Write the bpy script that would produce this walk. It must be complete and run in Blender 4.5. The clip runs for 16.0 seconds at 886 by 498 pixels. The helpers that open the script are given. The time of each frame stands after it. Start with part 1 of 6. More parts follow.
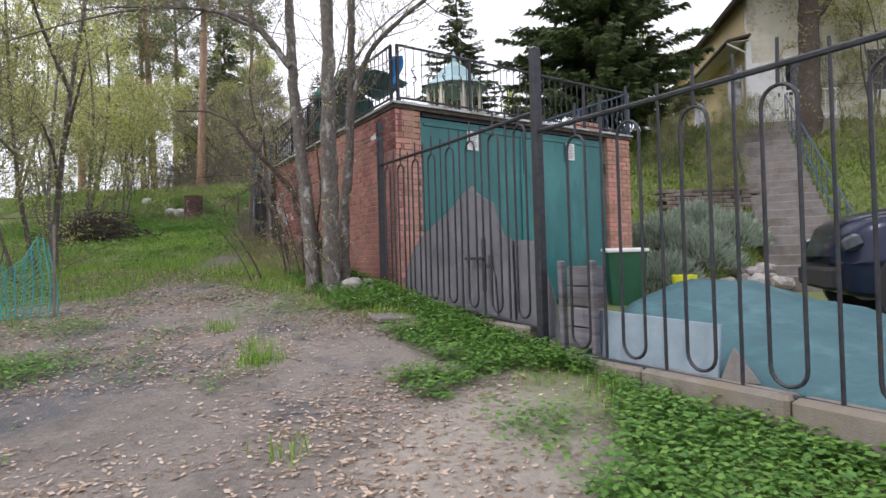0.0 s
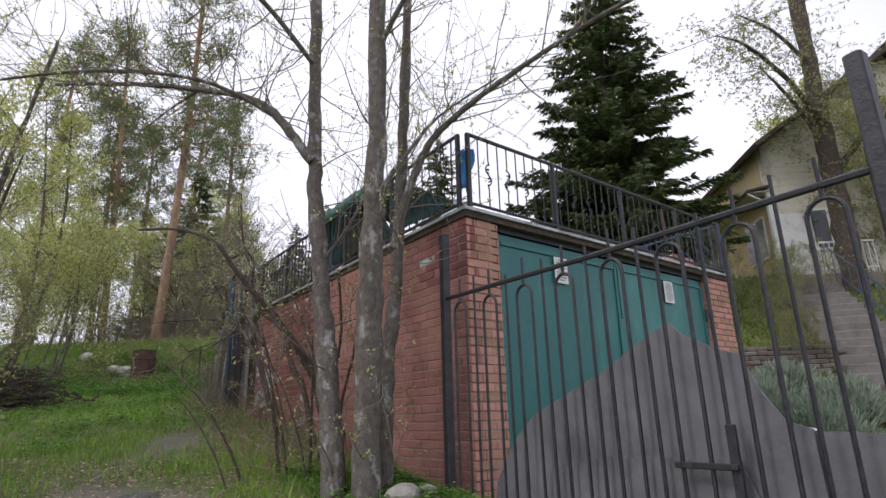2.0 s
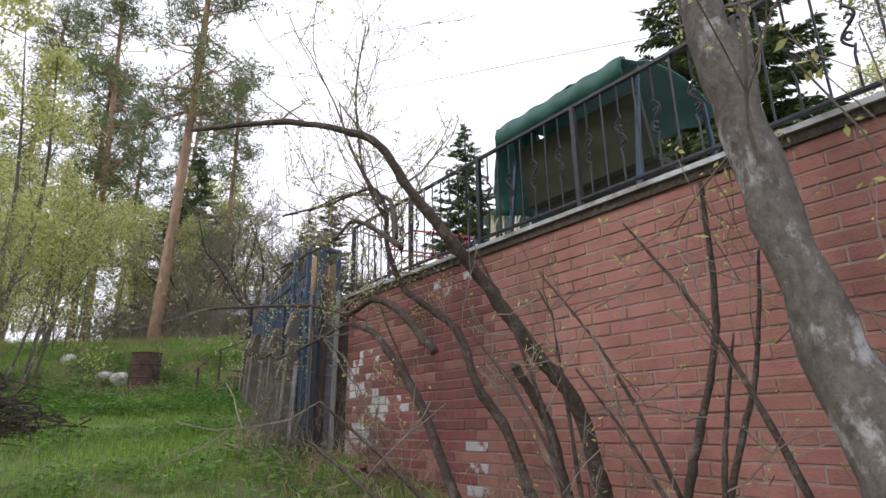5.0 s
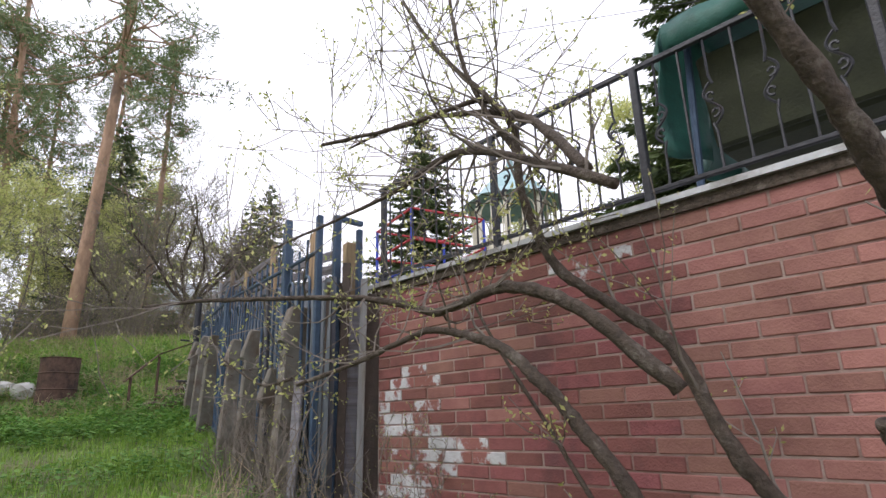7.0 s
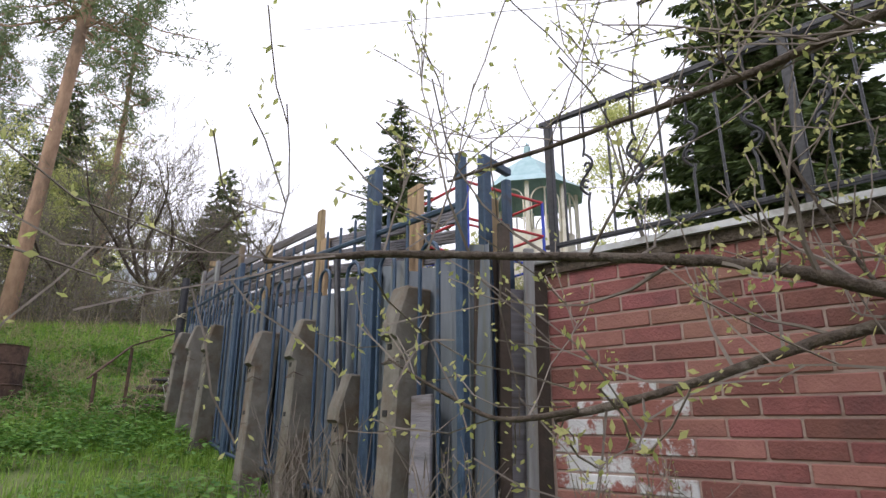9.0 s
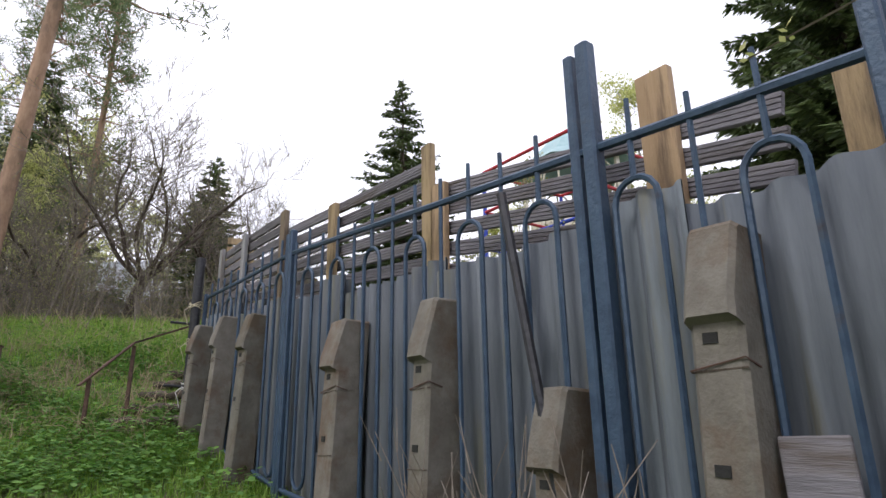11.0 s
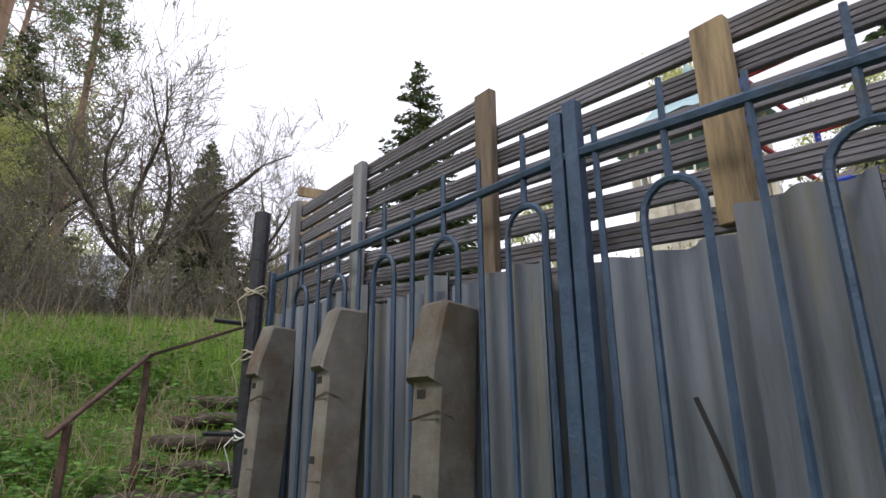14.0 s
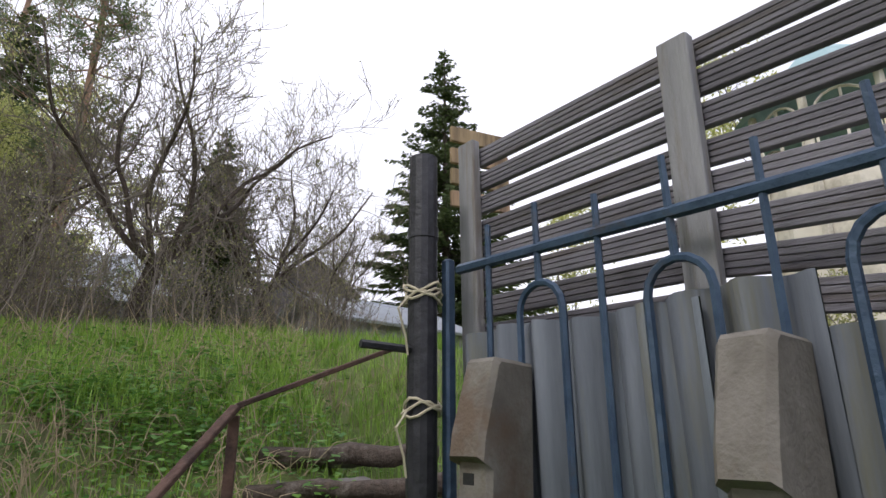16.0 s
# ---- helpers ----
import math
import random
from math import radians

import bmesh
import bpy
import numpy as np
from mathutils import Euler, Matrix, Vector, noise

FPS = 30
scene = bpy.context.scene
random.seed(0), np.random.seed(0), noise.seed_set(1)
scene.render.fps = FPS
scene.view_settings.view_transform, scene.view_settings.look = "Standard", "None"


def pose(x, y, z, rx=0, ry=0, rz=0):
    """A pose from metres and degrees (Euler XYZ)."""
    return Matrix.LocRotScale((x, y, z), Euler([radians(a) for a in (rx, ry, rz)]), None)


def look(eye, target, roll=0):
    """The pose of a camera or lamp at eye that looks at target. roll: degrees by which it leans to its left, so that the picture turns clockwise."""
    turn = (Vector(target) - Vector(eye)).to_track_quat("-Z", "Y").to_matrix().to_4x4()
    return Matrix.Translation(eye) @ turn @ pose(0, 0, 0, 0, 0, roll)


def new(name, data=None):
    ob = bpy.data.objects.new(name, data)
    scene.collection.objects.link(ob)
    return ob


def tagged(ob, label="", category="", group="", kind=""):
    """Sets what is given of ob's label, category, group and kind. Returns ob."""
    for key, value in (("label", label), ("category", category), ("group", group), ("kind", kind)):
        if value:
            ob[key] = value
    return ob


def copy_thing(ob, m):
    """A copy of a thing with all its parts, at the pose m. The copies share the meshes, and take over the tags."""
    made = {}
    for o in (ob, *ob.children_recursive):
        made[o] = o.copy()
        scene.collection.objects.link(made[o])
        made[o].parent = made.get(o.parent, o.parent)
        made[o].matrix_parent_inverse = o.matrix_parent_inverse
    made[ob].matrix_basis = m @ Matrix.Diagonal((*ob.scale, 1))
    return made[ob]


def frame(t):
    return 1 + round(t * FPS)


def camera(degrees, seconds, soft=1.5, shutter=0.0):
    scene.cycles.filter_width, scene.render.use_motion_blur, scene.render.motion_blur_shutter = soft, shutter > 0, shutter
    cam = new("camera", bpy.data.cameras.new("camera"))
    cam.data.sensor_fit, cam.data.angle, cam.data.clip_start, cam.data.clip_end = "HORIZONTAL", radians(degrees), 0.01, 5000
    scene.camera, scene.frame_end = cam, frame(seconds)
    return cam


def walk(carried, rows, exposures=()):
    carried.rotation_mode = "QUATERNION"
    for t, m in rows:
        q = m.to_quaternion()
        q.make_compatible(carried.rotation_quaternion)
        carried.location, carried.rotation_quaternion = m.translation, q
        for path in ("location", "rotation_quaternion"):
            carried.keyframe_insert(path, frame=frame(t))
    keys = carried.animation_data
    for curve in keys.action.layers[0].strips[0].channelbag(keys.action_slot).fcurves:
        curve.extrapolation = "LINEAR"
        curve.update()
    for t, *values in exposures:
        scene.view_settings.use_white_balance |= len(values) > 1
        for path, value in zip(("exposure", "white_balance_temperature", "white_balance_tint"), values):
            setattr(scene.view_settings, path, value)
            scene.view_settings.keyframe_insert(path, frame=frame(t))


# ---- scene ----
cam = camera(74.6, 16.0)
PATH = [
    (0, (1.272, 1.08, 1.199), (1.036, 3.066, 1.228), -1.7),
    (0.5, (0.895, 1.648, 1.236), (0.691, 3.633, 1.361), -1.4),
    (1, (0.548, 2.311, 1.312), (0.405, 4.286, 1.595), -1.8),
    (1.5, (0.163, 2.984, 1.351), (0.054, 4.917, 1.855), -1.8),
    (2, (-0.181, 3.601, 1.424), (-0.27, 5.517, 1.989), -1.6),
    (2.5, (-0.598, 4.124, 1.48), (-0.687, 6.037, 2.055), -1.4),
    (3, (-1.01, 4.738, 1.54), (-1.105, 6.649, 2.12), -1.2),
    (3.5, (-1.482, 5.332, 1.641), (-1.58, 7.244, 2.219), -1.1),
    (4, (-1.853, 5.878, 1.728), (-1.944, 7.791, 2.305), -1.3),
    (4.2, (-2.033, 6.085, 1.758), (-2.119, 7.997, 2.339), -1.2),
    (6.3, (-3.249, 8.093, 2.16), (-3.15, 10.01, 2.722), -1.4),
    (6.5, (-3.389, 8.292, 2.185), (-3.267, 10.208, 2.744), -1.5),
    (7, (-3.639, 8.71, 2.283), (-3.449, 10.62, 2.845), -1.8),
    (7.5, (-3.867, 9.149, 2.345), (-3.625, 11.054, 2.904), -1.7),
    (8, (-4.13, 9.546, 2.42), (-3.836, 11.442, 2.984), -1.9),
    (8.5, (-4.493, 9.909, 2.47), (-4.148, 11.798, 3.029), -0.9),
    (9, (-4.751, 10.288, 2.475), (-4.392, 12.172, 3.043), -0.1),
    (9.7, (-5.095, 10.802, 2.47), (-4.728, 12.684, 3.038), 0.1),
    (11.8, (-5.749, 12.761, 2.814), (-5.294, 14.631, 3.357), -0.8),
    (12, (-5.838, 12.958, 2.84), (-5.376, 14.824, 3.392), -0.6),
    (12.5, (-6.034, 13.385, 2.914), (-5.571, 15.248, 3.475), -0.4),
    (13, (-6.195, 13.854, 2.971), (-5.729, 15.717, 3.53), -0.5),
    (13.5, (-6.365, 14.307, 3.022), (-5.906, 16.17, 3.586), -0.4),
    (14, (-6.48, 14.786, 3.053), (-6.011, 16.646, 3.617), -0.5),
    (14.5, (-6.639, 15.31, 3.127), (-6.168, 17.171, 3.69), -0.4),
    (15, (-6.789, 15.754, 3.213), (-6.317, 17.61, 3.787), -0.3),
    (15.5, (-6.959, 16.221, 3.315), (-6.485, 18.079, 3.885), -0.4),
    (16, (-7.163, 16.537, 3.38), (-6.693, 18.393, 3.957), -0.2),
]
walk(cam, [(t, look(eye, target, roll)) for t, eye, target, roll in PATH], [(0, 0.64), (1, 0.53), (1.5, 0.32), (2, 0.22), (3, 0.38), (5, 0.58), (6.5, 0.66), (7, 0.78), (9.5, 0.70), (12, 0.63), (16, 0.50)])

# ---- light ----
world = bpy.data.worlds.new("sky")
scene.world = world
world.use_nodes = True
wn = world.node_tree
wn.nodes.clear()
w_out = wn.nodes.new("ShaderNodeOutputWorld")
w_bg = wn.nodes.new("ShaderNodeBackground")
w_sky = wn.nodes.new("ShaderNodeTexSky")
w_sky.sky_type = 'NISHITA'
w_sky.sun_disc = False
w_sky.sun_elevation = radians(38)
w_sky.sun_rotation = radians(-110)
w_sky.dust_density = 6.0
w_sky.air_density = 1.2
w_mix = wn.nodes.new("ShaderNodeMix")
w_mix.data_type = 'RGBA'
w_cloud = wn.nodes.new("ShaderNodeTexNoise")
w_cloud.inputs["Scale"].default_value = 2.2
w_cloud.inputs["Detail"].default_value = 5
w_ramp = wn.nodes.new("ShaderNodeMapRange")
w_ramp.inputs["From Min"].default_value = 0.3
w_ramp.inputs["From Max"].default_value = 0.62
w_ramp.inputs["To Min"].default_value = 0.72
w_ramp.inputs["To Max"].default_value = 1.0
wn.links.new(w_cloud.outputs["Fac"], w_ramp.inputs["Value"])
wn.links.new(w_ramp.outputs["Result"], w_mix.inputs["Factor"])
wn.links.new(w_sky.outputs["Color"], w_mix.inputs["A"])
w_mix.inputs["B"].default_value = (10.9, 10.85, 12.5, 1)
wn.links.new(w_mix.outputs["Result"], w_bg.inputs["Color"])
w_bg.inputs["Strength"].default_value = 0.09
wn.links.new(w_bg.outputs["Background"], w_out.inputs["Surface"])

sun = new("sun", bpy.data.lights.new("sun", 'SUN'))
sun.data.energy = 0.85
sun.data.angle = radians(14)
sun.data.color = (1.0, 0.975, 0.94)
sun.matrix_world = look((-26, -10, 30), (0, 5, 0))


# ---- materials ----
def mat(name, a, b, scale=6.0, rough=0.8, bump=0.3, stain=None, stain_scale=1.2, stain_at=0.55, metal=0.0,
        stretch=(1, 1, 1), vary=0.0, fine=60.0, spread=0.08, island=False, world=False):
    m = bpy.data.materials.new(name)
    m.use_nodes = True
    n, l = m.node_tree.nodes, m.node_tree.links
    p = n["Principled BSDF"]
    co = n.new("ShaderNodeTexCoord")
    mp = n.new("ShaderNodeMapping")
    mp.inputs["Scale"].default_value = stretch
    l.new(n.new("ShaderNodeNewGeometry").outputs["Position"] if world else co.outputs["Object"], mp.inputs["Vector"])
    t1 = n.new("ShaderNodeTexNoise")
    t1.inputs["Scale"].default_value = scale
    t1.inputs["Detail"].default_value = 8
    t1.inputs["Roughness"].default_value = 0.65
    l.new(mp.outputs["Vector"], t1.inputs["Vector"])
    r1 = n.new("ShaderNodeMapRange")
    r1.inputs["From Min"].default_value = 0.3
    r1.inputs["From Max"].default_value = 0.7
    l.new(t1.outputs["Fac"], r1.inputs["Value"])
    mx = n.new("ShaderNodeMix")
    mx.data_type = 'RGBA'
    mx.inputs["A"].default_value = (*a, 1)
    mx.inputs["B"].default_value = (*b, 1)
    l.new(r1.outputs["Result"], mx.inputs["Factor"])
    col = mx.outputs["Result"]
    if stain:
        t2 = n.new("ShaderNodeTexNoise")
        t2.inputs["Scale"].default_value = stain_scale
        t2.inputs["Detail"].default_value = 6
        t2.inputs["Roughness"].default_value = 0.7
        l.new(mp.outputs["Vector"], t2.inputs["Vector"])
        r2 = n.new("ShaderNodeMapRange")
        r2.inputs["From Min"].default_value = stain_at - spread
        r2.inputs["From Max"].default_value = stain_at + spread
        l.new(t2.outputs["Fac"], r2.inputs["Value"])
        m2 = n.new("ShaderNodeMix")
        m2.data_type = 'RGBA'
        l.new(r2.outputs["Result"], m2.inputs["Factor"])
        l.new(col, m2.inputs["A"])
        m2.inputs["B"].default_value = (*stain, 1)
        col = m2.outputs["Result"]
    if vary:
        if island:
            rnd = n.new("ShaderNodeNewGeometry").outputs["Random Per Island"]
        else:
            rnd = n.new("ShaderNodeObjectInfo").outputs["Random"]
        hs = n.new("ShaderNodeHueSaturation")
        r3 = n.new("ShaderNodeMapRange")
        r3.inputs["To Min"].default_value = 1 - vary
        r3.inputs["To Max"].default_value = 1 + vary
        l.new(rnd, r3.inputs["Value"])
        l.new(r3.outputs["Result"], hs.inputs["Value"])
        r4 = n.new("ShaderNodeMapRange")
        r4.inputs["To Min"].default_value = 0.5 + vary * 0.06
        r4.inputs["To Max"].default_value = 0.5 - vary * 0.06
        l.new(rnd, r4.inputs["Value"])
        l.new(r4.outputs["Result"], hs.inputs["Hue"])
        l.new(col, hs.inputs["Color"])
        col = hs.outputs["Color"]
    l.new(col, p.inputs["Base Color"])
    p.inputs["Metallic"].default_value = metal
    rr = n.new("ShaderNodeMapRange")
    rr.inputs["To Min"].default_value = max(0.05, rough - 0.12)
    rr.inputs["To Max"].default_value = min(1.0, rough + 0.12)
    l.new(t1.outputs["Fac"], rr.inputs["Value"])
    l.new(rr.outputs["Result"], p.inputs["Roughness"])
    if bump:
        t3 = n.new("ShaderNodeTexNoise")
        t3.inputs["Scale"].default_value = fine
        t3.inputs["Detail"].default_value = 4
        l.new(mp.outputs["Vector"], t3.inputs["Vector"])
        ad = n.new("ShaderNodeMath")
        ad.operation = 'ADD'
        l.new(t3.outputs["Fac"], ad.inputs[0])
        l.new(t1.outputs["Fac"], ad.inputs[1])
        bp = n.new("ShaderNodeBump")
        bp.inputs["Strength"].default_value = bump
        bp.inputs["Distance"].default_value = 0.01
        l.new(ad.outputs[0], bp.inputs["Height"])
        l.new(bp.outputs["Normal"], p.inputs["Normal"])
    return m


def leaf_mat(name, a, b, vary=0.35, trans=0.35):
    m = bpy.data.materials.new(name)
    m.use_nodes = True
    n, l = m.node_tree.nodes, m.node_tree.links
    p = n["Principled BSDF"]
    g = n.new("ShaderNodeNewGeometry")
    mx = n.new("ShaderNodeMix")
    mx.data_type = 'RGBA'
    mx.inputs["A"].default_value = (*a, 1)
    mx.inputs["B"].default_value = (*b, 1)
    l.new(g.outputs["Random Per Island"], mx.inputs["Factor"])
    l.new(mx.outputs["Result"], p.inputs["Base Color"])
    p.inputs["Roughness"].default_value = 0.6
    tr = n.new("ShaderNodeBsdfTranslucent")
    l.new(mx.outputs["Result"], tr.inputs["Color"])
    ms = n.new("ShaderNodeMixShader")
    ms.inputs["Fac"].default_value = trans
    l.new(p.outputs["BSDF"], ms.inputs[1])
    l.new(tr.outputs["BSDF"], ms.inputs[2])
    l.new(ms.outputs["Shader"], n["Material Output"].inputs["Surface"])
    return m


M_BRICK = mat("brick_red", (0.25, 0.110, 0.092), (0.33, 0.160, 0.132), 5, 0.85, 0.4, (0.22, 0.095, 0.082), 2.0, 0.58, vary=0.13, world=True, fine=90)
M_BRICK_J = mat("brick_red_joined", (0.30, 0.130, 0.108), (0.39, 0.188, 0.155), 5, 0.85, 0.4, (0.24, 0.105, 0.088), 2.0, 0.58, vary=0.10, island=True, world=True, fine=90)
M_BRICK_F = mat("brick_pink", (0.44, 0.22, 0.165), (0.54, 0.30, 0.225), 14, 0.85, 0.5, (0.36, 0.18, 0.135), 3.0, 0.6, vary=0.2, island=True)
M_BRICK_D = mat("brick_dark", (0.175, 0.060, 0.055), (0.26, 0.098, 0.088), 6, 0.8, 0.5, (0.13, 0.052, 0.050), 2.5, 0.58, vary=0.22, world=True, fine=90)
M_BRICK_W = mat("brick_whitewashed", (0.44, 0.445, 0.46), (0.62, 0.62, 0.645), 9, 0.9, 0.5, (0.26, 0.105, 0.09), 5.0, 0.50, vary=0.06, spread=0.03, world=True)
M_MORTAR = mat("mortar", (0.24, 0.19, 0.155), (0.33, 0.27, 0.22), 20, 0.95, 0.5, (0.20, 0.16, 0.12), 2, 0.55)
M_MORTAR_R = mat("red_mortar", (0.28, 0.19, 0.165), (0.39, 0.31, 0.275), 9, 0.95, 0.4, (0.19, 0.11, 0.092), 1.5, 0.57)
M_CONC = mat("concrete", (0.155, 0.135, 0.112), (0.25, 0.222, 0.19), 9, 0.9, 0.6, (0.20, 0.17, 0.125), 2.6, 0.56, fine=110)
M_CONC_Y = mat("concrete_block", (0.115, 0.104, 0.088), (0.215, 0.20, 0.175), 7, 0.92, 0.4, (0.12, 0.088, 0.062), 3.0, 0.55, fine=75, vary=0.18)
M_CAP = mat("zinc_cap", (0.36, 0.37, 0.38), (0.52, 0.53, 0.55), 7, 0.5, 0.25, (0.20, 0.19, 0.17), 2.5, 0.55, metal=0.4)
M_DOOR = mat("teal_paint", (0.018, 0.125, 0.125), (0.035, 0.18, 0.175), 2.2, 0.5, 0.15, (0.06, 0.24, 0.23), 0.8, 0.58, stretch=(1, 1, 0.35))
M_GREY = mat("grey_fibre_cement", (0.12, 0.12, 0.133), (0.18, 0.18, 0.197), 4, 0.85, 0.25, (0.095, 0.095, 0.105), 1.4, 0.58)
M_SLATE = mat("weathered_slate_sheet", (0.070, 0.083, 0.100), (0.165, 0.186, 0.21), 9, 0.8, 0.3, (0.125, 0.115, 0.062), 3.5, 0.60, stretch=(1, 1, 0.10), vary=0.2)
M_IRON_D = mat("dark_iron", (0.018, 0.019, 0.024), (0.05, 0.05, 0.058), 18, 0.5, 0.35, (0.085, 0.045, 0.03), 5, 0.68, metal=0.3)
M_IRON_B = mat("blue_painted_iron", (0.024, 0.047, 0.088), (0.055, 0.095, 0.155), 12, 0.5, 0.35, (0.05, 0.045, 0.05), 6, 0.66, metal=0.15)
M_IRON_R = mat("rusty_iron", (0.075, 0.04, 0.03), (0.15, 0.09, 0.07), 25, 0.85, 0.5, (0.05, 0.03, 0.025), 6, 0.55, metal=0.2)
M_WOOD_G = mat("weathered_boards", (0.105, 0.100, 0.115), (0.225, 0.212, 0.235), 5, 0.85, 0.5, (0.09, 0.075, 0.065), 2.4, 0.60, stretch=(0.35, 0.35, 5), vary=0.22)
M_WOOD_Y = mat("fresh_timber", (0.27, 0.185, 0.10), (0.42, 0.305, 0.18), 3.5, 0.8, 0.35, (0.13, 0.09, 0.055), 3, 0.56, stretch=(4, 4, 0.4), vary=0.15)
# Darker copy of fresh timber; one screen post's shade is put into its colour.
M_WOOD_SHADE = mat("shaded_timber", (0.13, 0.098, 0.068), (0.25, 0.19, 0.13), 3.5, 0.85, 0.35, (0.085, 0.062, 0.045), 3, 0.58, stretch=(4, 4, 0.4))
M_WOOD_S = mat("silver_timber", (0.19, 0.19, 0.198), (0.33, 0.328, 0.335), 4, 0.85, 0.4, (0.20, 0.17, 0.14), 3, 0.6, stretch=(4, 4, 0.4))
M_BARK = mat("grey_bark", (0.07, 0.06, 0.052), (0.185, 0.162, 0.14), 26, 0.95, 1.0, (0.34, 0.335, 0.325), 9, 0.60, fine=45, stretch=(1, 1, 0.6), spread=0.05)
M_BARK_D = mat("dark_bark", (0.038, 0.028, 0.022), (0.115, 0.088, 0.068), 34, 0.95, 1.0, (0.19, 0.165, 0.14), 11, 0.62, fine=70)
M_BARK_P = mat("pine_bark", (0.24, 0.145, 0.095), (0.42, 0.28, 0.19), 7, 0.95, 0.8, (0.17, 0.115, 0.085), 2, 0.58, stretch=(1, 1, 0.4))
M_TWIG = mat("twigs", (0.12, 0.10, 0.085), (0.24, 0.205, 0.175), 12, 0.9, 0.0)
M_STRAW = mat("dry_stalks", (0.26, 0.20, 0.13), (0.42, 0.34, 0.22), 12, 0.9, 0.0, vary=0.2, island=True)
M_LEAF_Y = leaf_mat("young_leaves", (0.33, 0.38, 0.11), (0.64, 0.63, 0.27), trans=0.6)
M_LEAF_O = leaf_mat("olive_leaves", (0.19, 0.21, 0.075), (0.38, 0.38, 0.15), trans=0.5)
M_LEAF_D = leaf_mat("needles", (0.04, 0.068, 0.022), (0.115, 0.155, 0.05), trans=0.3)
M_LEAF_P = leaf_mat("pine_needles", (0.085, 0.125, 0.055), (0.20, 0.25, 0.11), trans=0.45)
M_GRASS = leaf_mat("grass_blades", (0.12, 0.25, 0.03), (0.33, 0.48, 0.09), trans=0.4)
M_WEED = leaf_mat("weed_leaves", (0.06, 0.17, 0.028), (0.20, 0.37, 0.07), trans=0.35)
M_LITTER = leaf_mat("dead_leaves", (0.20, 0.12, 0.07), (0.62, 0.49, 0.38), trans=0.1)
M_LAV = leaf_mat("silver_leaves", (0.19, 0.25, 0.18), (0.36, 0.42, 0.33), trans=0.3)
M_WHITE = mat("white_paint", (0.70, 0.70, 0.68), (0.80, 0.80, 0.78), 6, 0.6, 0.1, (0.55, 0.54, 0.5), 3, 0.62)
M_PAPER = mat("paper", (0.72, 0.72, 0.70), (0.82, 0.82, 0.80), 8, 0.9, 0.0)
M_PRINT = mat("print", (0.22, 0.22, 0.24), (0.30, 0.30, 0.33), 20, 0.9, 0.0)
M_TARP = mat("teal_tarpaulin", (0.022, 0.085, 0.10), (0.040, 0.125, 0.14), 5, 0.5, 0.9, (0.07, 0.18, 0.195), 2.2, 0.60, fine=14)
M_GREENC = mat("green_canopy", (0.012, 0.075, 0.06), (0.022, 0.12, 0.09), 4, 0.6, 0.3, (0.01, 0.06, 0.05), 2.5, 0.6)
M_BLUEC = mat("blue_cloth", (0.02, 0.16, 0.42), (0.04, 0.26, 0.56), 8, 0.7, 0.2)
M_BIN = mat("green_plastic", (0.012, 0.075, 0.035), (0.02, 0.105, 0.05), 6, 0.45, 0.1, (0.04, 0.1, 0.06), 3, 0.65)
M_HOUSE = mat("cream_siding", (0.48, 0.37, 0.18), (0.58, 0.46, 0.25), 5, 0.7, 0.15, (0.45, 0.37, 0.22), 1.2, 0.6)
M_HOUSE_W = mat("pale_siding", (0.60, 0.56, 0.46), (0.70, 0.66, 0.56), 5, 0.7, 0.15, (0.34, 0.31, 0.24), 1.3, 0.6)
M_ROOF = mat("brown_roof", (0.055, 0.04, 0.035), (0.10, 0.075, 0.06), 6, 0.8, 0.4, (0.045, 0.04, 0.035), 2, 0.6)
M_ROOFG = mat("grey_tin_roof", (0.35, 0.38, 0.42), (0.50, 0.54, 0.58), 5, 0.45, 0.2, (0.30, 0.25, 0.22), 1.5, 0.62, metal=0.4)
M_CAR = mat("dark_car_paint", (0.012, 0.016, 0.035), (0.018, 0.024, 0.048), 3, 0.2, 0.0, metal=0.4)
M_RUBBER = mat("rubber", (0.012, 0.012, 0.012), (0.025, 0.025, 0.025), 20, 0.85, 0.3)
M_RIM = mat("alloy", (0.35, 0.35, 0.36), (0.5, 0.5, 0.51), 8, 0.35, 0.0, metal=0.8)
M_STONE = mat("field_stone", (0.22, 0.20, 0.18), (0.40, 0.38, 0.35), 7, 0.9, 0.6, (0.12, 0.11, 0.09), 4, 0.6, vary=0.2)
M_STEP = mat("concrete_steps", (0.155, 0.14, 0.132), (0.24, 0.22, 0.205), 5, 0.92, 0.5, (0.13, 0.115, 0.095), 1.6, 0.57)
M_RED = mat("red_tube", (0.35, 0.02, 0.03), (0.45, 0.04, 0.05), 6, 0.5, 0.0)
M_BLUE = mat("blue_tube", (0.01, 0.03, 0.30), (0.02, 0.06, 0.42), 6, 0.5, 0.0)
M_YEL = mat("yellow_plastic", (0.62, 0.62, 0.02), (0.72, 0.72, 0.05), 6, 0.5, 0.0)
M_ROPE = mat("cream_cord", (0.45, 0.40, 0.28), (0.58, 0.53, 0.40), 30, 0.9, 0.2)
M_NET = mat("teal_netting", (0.05, 0.26, 0.24), (0.09, 0.36, 0.33), 10, 0.7, 0.2)
M_GLASS = bpy.data.materials.new("window_glass")
M_GLASS.use_nodes = True
g_p = M_GLASS.node_tree.nodes["Principled BSDF"]
g_p.inputs["Base Color"].default_value = (0.03, 0.035, 0.04, 1)
g_p.inputs["Roughness"].default_value = 0.05

